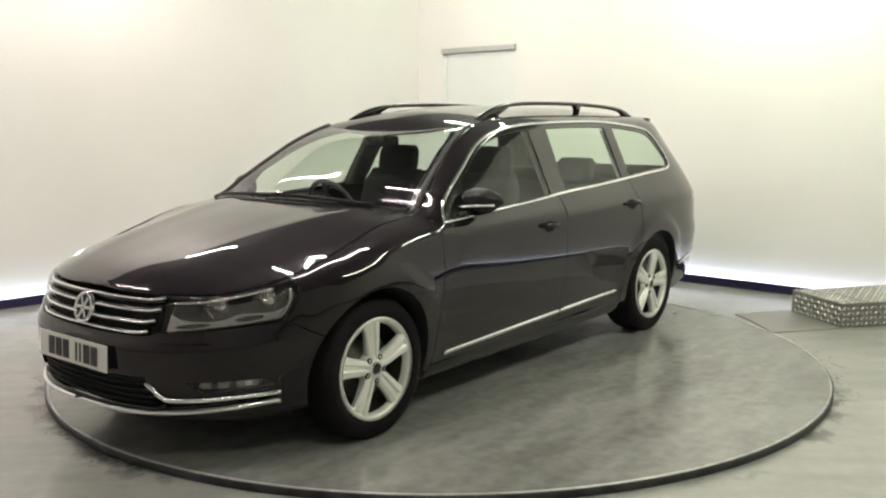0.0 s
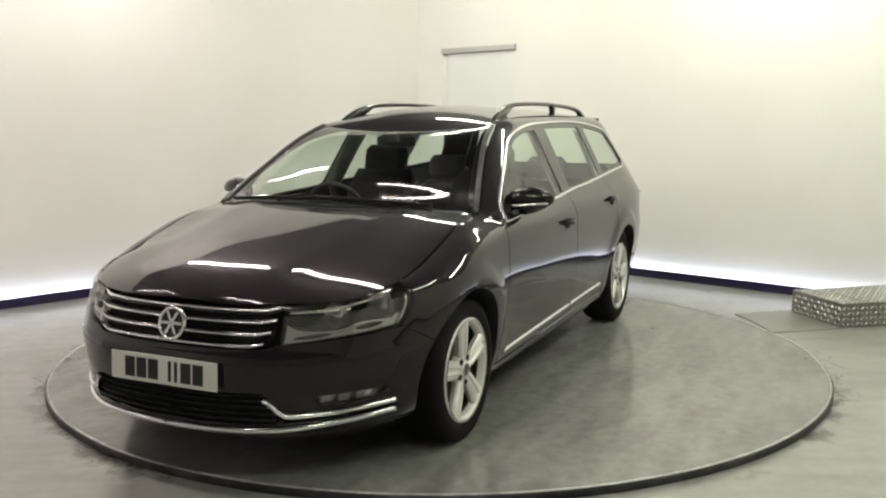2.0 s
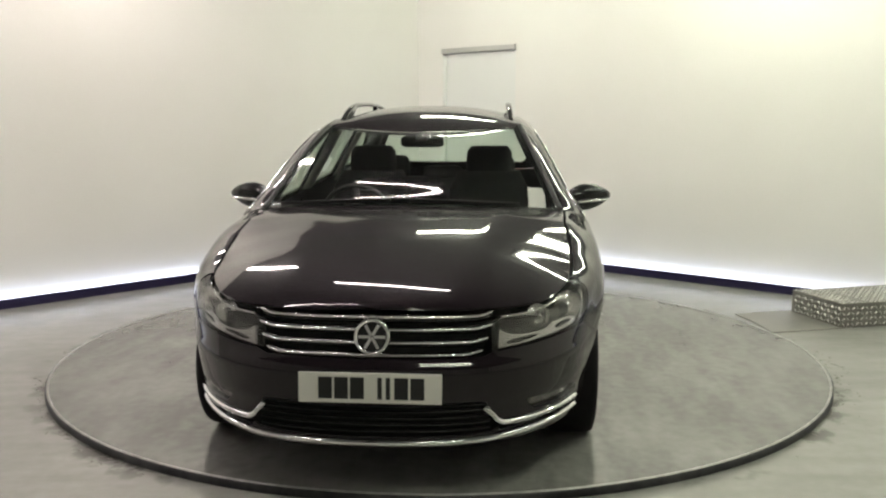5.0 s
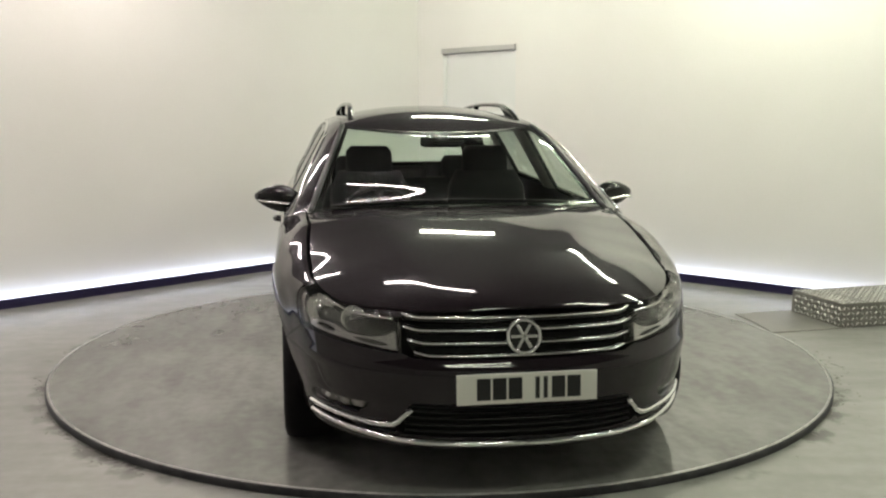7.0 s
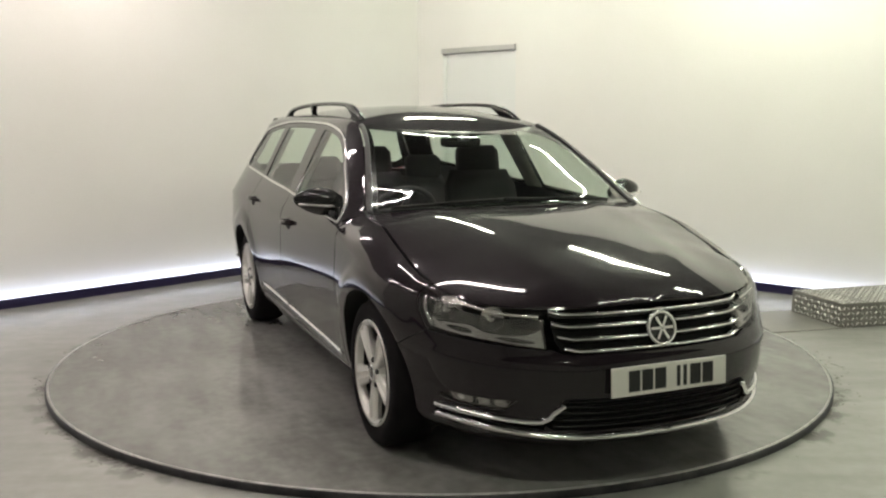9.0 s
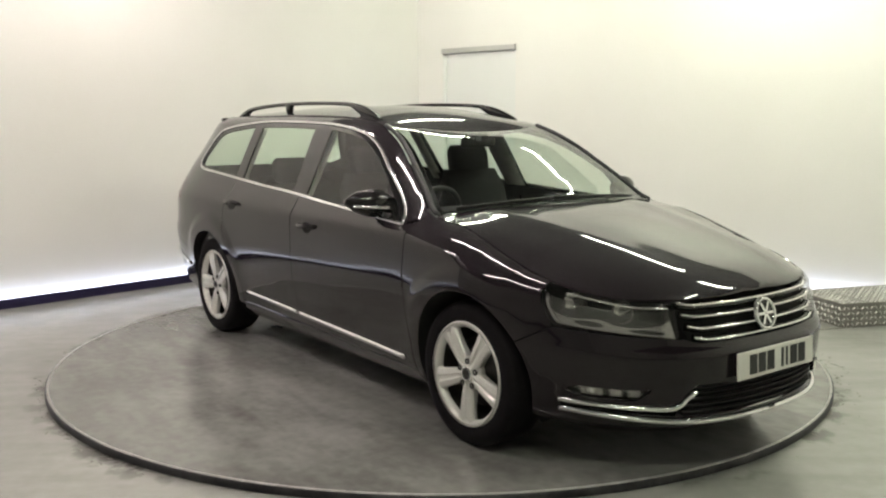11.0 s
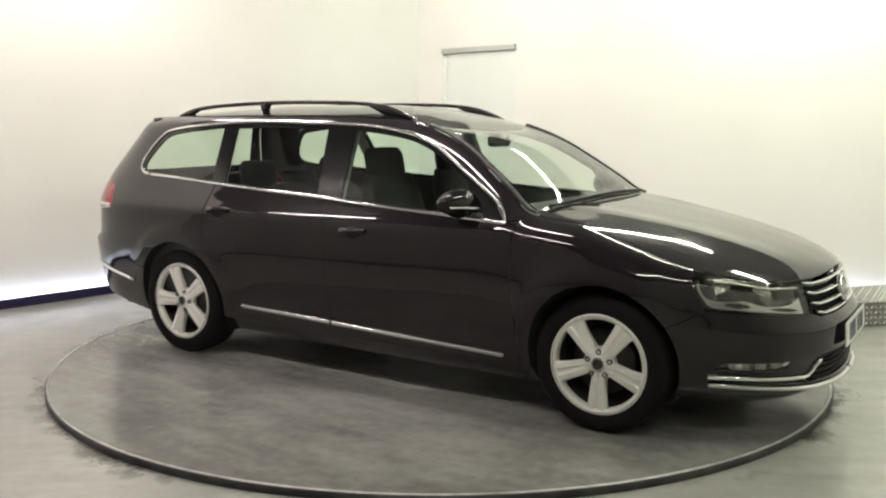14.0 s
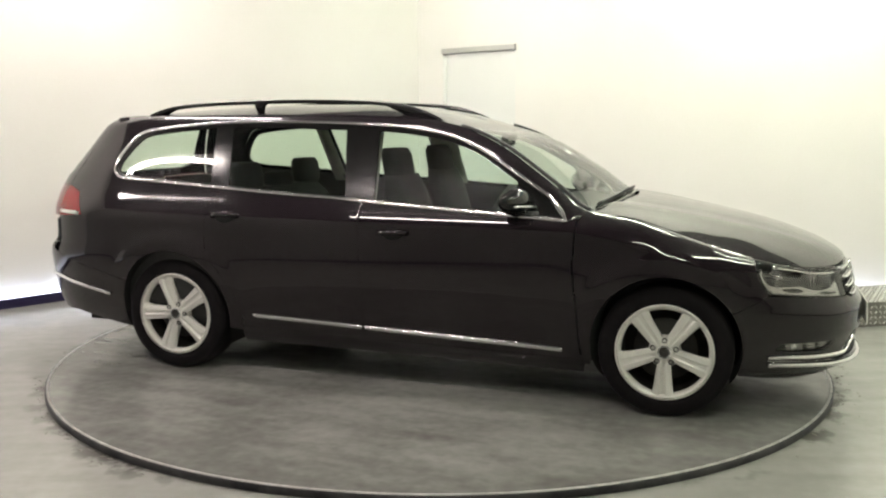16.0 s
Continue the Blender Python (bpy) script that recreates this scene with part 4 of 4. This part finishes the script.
# roof rails
for side in (1, -1):
    xs = [0.12, 0.06, -0.02, -0.12, -0.3, -0.6, -0.9, -1.2, -1.45, -1.6, -1.70, -1.76]
    hs = [0.004, 0.022, 0.042, 0.058, 0.066, 0.069, 0.069, 0.066, 0.058, 0.044, 0.022, 0.004]
    pts = curve([(x, side * (float(edge_y(x)) - 0.055), float(roof(np.array(x), np.array(float(edge_y(x)) - 0.055))[2]) + h) for x, h in zip(xs, hs)], 0.012)
    feet = np.interp([p[0] for p in pts], [-1.77, -1.66, -1.58, -1.03, -1.018, -0.982, -0.97, -0.20, -0.08, 0.12], [1, 1, 0, 0, 1, 1, 0, 0, 1, 1])
    rows = []
    for p, f in zip(pts, feet):
        x, y, z = (float(c) for c in p)
        low = float(roof(np.array(x), np.array(y))[2]) - 0.006
        zb = (1 - f) * (z - 0.022) + f * min(low, z - 0.008)
        w = 0.017
        rows.append([(x, y - w * 0.8, zb), (x, y - w, z - 0.008), (x, y - w * 0.6, z), (x, y + w * 0.6, z), (x, y + w, z - 0.008), (x, y + w * 0.8, zb)])
    part("roof_rail", loft(rows, True, True), GLOSS, car, "black roof rail")

# underbody
part("floor_pan", boxed(-2.1, 1.65, -0.68, 0.68, 0.20, 0.26), UNDER, car, smooth=False)
part("engine_bay", boxed(1.0, 2.0, -0.50, 0.50, 0.26, 0.66), UNDER, car, smooth=False)
part("boot_tub", boxed(-2.1, -0.9, -0.50, 0.50, 0.26, 0.62), UNDER, car, smooth=False)


# ---------------------------------------------------------------- wheels
def build_wheel(m, turn):
    wheel = part("wheel", lathe([(0.222, 0.01), (0.215, -0.02), (0.205, -0.16), (0.218, -0.18), (0.0, -0.18)], 48), BARREL, car, "five-spoke silver alloy wheel")
    prof = [(0.222, -0.20), (0.26, -0.215), (0.30, -0.205), (0.316, -0.18), (0.3185, -0.14), (0.3185, -0.05), (0.316, -0.022), (0.306, -0.002), (0.275, 0.008), (0.25, 0.008), (0.232, 0.0), (0.226, -0.012)]
    part("tyre", lathe(prof, 72), RUBBER, wheel, "black road tyre")
    part("rim", lathe([(0.231, -0.012), (0.232, 0.004), (0.228, 0.008), (0.216, 0.005), (0.206, -0.004), (0.203, -0.03)], 72), SILVER, wheel)
    part("brake_disc", lathe([(0.15, -0.085), (0.15, -0.075), (0.06, -0.075), (0.06, -0.05), (0.001, -0.05)], 40), DISC, wheel)
    for k in range(5):
        a = 2 * math.pi * k / 5 + radians(turn)
        rows = []
        for r, w, d, th in ((0.03, 0.024, -0.008, 0.04), (0.055, 0.030, -0.006, 0.04), (0.08, 0.036, -0.004, 0.038), (0.12, 0.040, -0.001, 0.034), (0.16, 0.044, 0.001, 0.032), (0.19, 0.049, 0.001, 0.03), (0.207, 0.056, 0.0, 0.03), (0.218, 0.064, -0.002, 0.03)):
            rows.append([(r, d - th, -w * 0.9), (r, d - 0.010, -w), (r, d - 0.001, -w * 0.86), (r, d + 0.003, -w * 0.34), (r, d - 0.005, -w * 0.16), (r, d - 0.005, w * 0.16), (r, d + 0.003, w * 0.34), (r, d - 0.001, w * 0.86), (r, d - 0.010, w), (r, d - th, w * 0.9)])
        bm = loft(rows, True, True)
        bmesh.ops.rotate(bm, verts=bm.verts, matrix=Matrix.Rotation(-a, 3, "Y"))
        part("spoke", bm, SILVER, wheel, smooth=False)
        # black plug between the spokes: the bolt hole's shade as colour
        b = a + math.pi / 5
        bm = lathe([(0.013, -0.02), (0.013, 0.001), (0.009, 0.003), (0.009, -0.006), (0.001, -0.006)], 12)
        bmesh.ops.translate(bm, verts=bm.verts, vec=(0.056 * math.cos(b), -0.004, 0.056 * math.sin(b)))
        part("bolt_hole_shade", bm, INK, wheel)
    part("hub", lathe([(0.078, -0.045), (0.076, -0.016), (0.066, -0.009), (0.040, -0.006), (0.034, 0.0)], 36), SILVER, wheel)
    part("centre_cap", lathe([(0.034, -0.002), (0.032, 0.003), (0.027, 0.004), (0.025, 0.002)], 24), CHROME, wheel)
    part("cap_disc", lathe([(0.026, 0.002), (0.012, 0.003), (0.001, 0.003)], 24), LAMP_DARK, wheel, "dark cap centre")
    wheel.matrix_basis = m
    return wheel


for x, side, turn in ((1.356, 1, 12), (-1.356, 1, 31), (1.356, -1, -90), (-1.356, -1, 180)):
    if side > 0:
        build_wheel(pose(x, 0.868, 0.3165), turn)
    else:
        build_wheel(pose(x, -0.868, 0.3165, 0, 0, 180), 180 - turn)


# ---------------------------------------------------------------- inside the car
def cushion(rows):
    return loft(rows, True, True)


def slab(cx, cy, cz, wx, wy, h, lean=0.0, r=0.05, n=6):
    """A soft upright pad: rounded plan, leaning back by lean metres over its height."""
    rows = []
    for k in range(n + 1):
        t = k / n
        f = 1 - 0.22 * abs(2 * t - 1) ** 6
        ring = []
        for a in np.linspace(0, 2 * math.pi, 20, endpoint=False):
            c, s = math.cos(a), math.sin(a)
            q = (abs(c) ** 4 + abs(s) ** 4) ** -0.25
            ring.append((cx - lean * t + wx / 2 * c * q * f, cy + wy / 2 * s * q * f, cz + h * t))
        rows.append(ring)
    return loft(rows, True, True)


for y in (0.36, -0.36):
    seat = part("front_seat", slab(0.22, y, 0.42, 0.50, 0.50, 0.16), CLOTH, car, "dark cloth front seat")
    part("seat_back", slab(0.0, y, 0.50, 0.14, 0.48, 0.60, 0.17), CLOTH, seat)
    part("headrest", slab(-0.17, y, 1.055, 0.12, 0.28, 0.195, 0.035), CLOTH, seat)
bench = part("rear_seat", slab(-0.78, 0, 0.42, 0.48, 1.24, 0.17), CLOTH, car, "dark cloth rear bench")
part("seat_back", slab(-1.03, 0, 0.52, 0.14, 1.24, 0.48, 0.13), CLOTH, bench)
for y in (0.38, 0.0, -0.38):
    part("headrest", slab(-1.15, y, 0.99, 0.11, 0.27, 0.165 if y else 0.09, 0.02), CLOTH, bench)
rows = [[(0.95, y, 0.93 - 0.03 * abs(y)), (0.75, y, 0.955), (0.58, y, 0.94 + 0.02 * math.exp(-((y + 0.36) / 0.2) ** 2)), (0.50, y, 0.90), (0.50, y, 0.72), (0.62, y, 0.5)] for y in np.linspace(-0.72, 0.72, 24)]
part("dashboard", loft(rows), TRIM, car, "dark grey dashboard")
bm = bmesh.new()
ring = []
for i in range(32):
    a = 2 * math.pi * i / 32
    ring.append([((0.185 + 0.014 * math.cos(b)) * math.cos(a), (0.185 + 0.014 * math.cos(b)) * math.sin(a), 0.014 * math.sin(b)) for b in np.linspace(0, 2 * math.pi, 8, endpoint=False)])
bm = loft(ring + [ring[0]], True)
wheel_rim = part("steering_wheel", bm, TRIM, car, "dark steering wheel")
part("wheel_boss", lathe([(0.001, 0.02), (0.06, 0.015), (0.07, -0.03), (0.001, -0.04)], 20, "z"), TRIM, wheel_rim)
for a in (0, 180, 270):
    bm = boxed(0.05, 0.18, -0.018, 0.018, -0.012, 0.004, bevel=0.004)
    bmesh.ops.rotate(bm, verts=bm.verts, matrix=Matrix.Rotation(radians(a + 90), 3, "Z"))
    part("wheel_arm", bm, TRIM, wheel_rim)
wheel_rim.matrix_basis = pose(0.40, -0.36, 0.88, 0, -65, 0)
part("rear_view_mirror", slab(0.36, 0, 1.255, 0.04, 0.24, 0.065), GLOSS, car, "black rear-view mirror")
part("mirror_mount", boxed(0.37, 0.42, -0.03, 0.03, 1.29, 1.335, bevel=0.008), TRIM, car)
# inner linings of doors and roof
for side in (1, -1):
    pts = []
    for x in np.linspace(0.85, -1.75, 40):
        row = []
        for z in (0.26, 0.5, 0.75, 0.90, float(belt_z(x)) - 0.01):
            p = skin(np.array(us(x, z)), np.array(z))
            row.append((p[0], side * (p[1] - 0.05), z))
        pts.append(row)
    part("door_lining", loft(pts), TRIM, car)
    for x0, x1, x2, x3 in ((-0.17, -0.36, -0.14, -0.31), (-1.10, -1.19, -1.04, -1.14)):
        rows = []
        for t in np.linspace(0, 1, 8):
            za, xa, xb = 0.98 + 0.36 * t, x2 + (x0 - x2) * t, x3 + (x1 - x3) * t
            p = skin(np.array(xa), np.array(za))
            rows.append([(xa, side * (p[1] - 0.03), za), (xa - 0.02, side * (p[1] - 0.06), za), (xb + 0.02, side * (p[1] - 0.06), za), (xb, side * (p[1] - 0.03), za)])
        part("pillar_trim", loft(rows), LINING, car)
rows = [[(x, s * (float(edge_y(x)) - 0.05), float(roof(np.array(x), np.array(s * (float(edge_y(x)) - 0.05)))[2]) - 0.03) for s in np.linspace(-1, 1, 14)] for x in np.linspace(0.20, -1.95, 20)]
part("headlining", loft(rows), LINING, car)


# ---------------------------------------------------------------- things on the floor
def build_step():
    step = tagged(new("chequer_step"), "low aluminium chequer-plate step box on the floor", "step box")
    lx, ly, h = 0.9, 0.56, 0.175
    part("box", boxed(0, lx, 0, ly, 0, h, bevel=0.006), CHEQ_DARK, step, smooth=False)
    bm = bmesh.new()
    random.seed(4)
    def lug(o, a, b, nrm):
        v = [bm.verts.new(o + a * i + b * j + nrm * k) for i, j, k in ((-1, 0, 0), (0, -0.3, 0), (1, 0, 0), (0, 0.3, 0), (0, 0, 0.8))]
        for i in range(4):
            bm.faces.new((v[i], v[(i + 1) % 4], v[4]))
    for i in range(24):
        for j in range(15):
            s = 1 if (i + j) % 2 else -1
            lug(Vector((0.02 + i * 0.0375, 0.015 + j * 0.0375, h)), Vector((0.011, 0.011 * s, 0)), Vector((0.011, -0.011 * s, 0)), Vector((0, 0, 0.006)))
    for i in range(24):
        for j in range(4):
            s = 1 if (i + j) % 2 else -1
            lug(Vector((0.02 + i * 0.0375, 0, 0.025 + j * 0.0375)), Vector((0.013, 0, 0.013 * s)), Vector((0.013, 0, -0.013 * s)), Vector((0, -0.012, 0)))
            if i < 14:
                lug(Vector((0, 0.02 + i * 0.0375, 0.025 + j * 0.0375)), Vector((0, 0.013, 0.013 * s)), Vector((0, 0.013, -0.013 * s)), Vector((-0.012, 0, 0)))
    tread = part("tread", bm, CHEQ, step, "raised tread pattern", smooth=False)
    tread["kind"] = "stuff"
    step.matrix_world = pose(2.80, 0.66, FLOOR_Z, 0, 0, 14)


build_step()
bm = bmesh.new()
vs = [bm.verts.new((x, y, FLOOR_Z + z)) for z in (0.0, 0.007) for x, y in ((2.275, 0.52), (2.90, 0.68), (2.84, 1.30), (2.215, 1.12), (2.26, 0.8))]
bm.faces.new(vs[5:]), bm.faces.new(vs[:5][::-1])
for i in range(5):
    bm.faces.new((vs[i], vs[(i + 1) % 5], vs[5 + (i + 1) % 5], vs[5 + i]))
tagged(part("cover_plate", bm, PLATEM, smooth=False), "flat grey metal cover plate on the floor", "cover plate")


# dirt crumbs and scrapes gathered at the foot of the turntable's rim
def floor_dirt():
    rng = random.Random(12)
    bm = bmesh.new()
    for i in range(170):
        pick = rng.random()
        if pick < 0.45:
            az, far = rng.gauss(-14, 11), 0.17
        elif pick < 0.85:
            az, far = rng.gauss(212, 17), 0.10
        else:
            az, far = rng.uniform(0, 360), 0.12
        a, r = math.radians(az), R_TABLE + 0.012 + 0.8 * far * rng.random() ** 2.6
        lon, wid, turn = rng.uniform(0.006, 0.034), rng.uniform(0.002, 0.007), a + math.radians(90 + rng.gauss(0, 28))
        ring = []
        for k in range(7):
            u = 2 * math.pi * k / 7
            x, y = lon * math.cos(u) * rng.uniform(0.6, 1.1), wid * math.sin(u) * rng.uniform(0.5, 1.2)
            ring.append((r * math.cos(a) + x * math.cos(turn) - y * math.sin(turn), r * math.sin(a) + x * math.sin(turn) + y * math.cos(turn)))
        low = [bm.verts.new((x, y, FLOOR_Z + 0.0005)) for x, y in ring]
        top = bm.verts.new((sum(p[0] for p in ring) / 7, sum(p[1] for p in ring) / 7, FLOOR_Z + 0.0035))
        for k in range(7):
            bm.faces.new((low[k], low[(k + 1) % 7], top))
    tagged(part("floor_dirt", bm, GRIME, smooth=False), "dark dirt crumbs gathered round the turntable rim", "dirt", kind="stuff")


floor_dirt()


def motions():
    turn0, rate = -128.92, 6.865
    cx, cy = 0.0865, -0.0616
    rows, deck = [], []
    for k in range(17):
        a = turn0 + rate * k
        c, s = math.cos(radians(a)), math.sin(radians(a))
        rows.append((float(k), pose(c * cx - s * cy, s * cx + c * cy, 0, 0, 0, a)))
        deck.append((float(k), pose(0, 0, 0, 0, 0, a)))
    walk(car, rows)
    walk(table, deck)


motions()
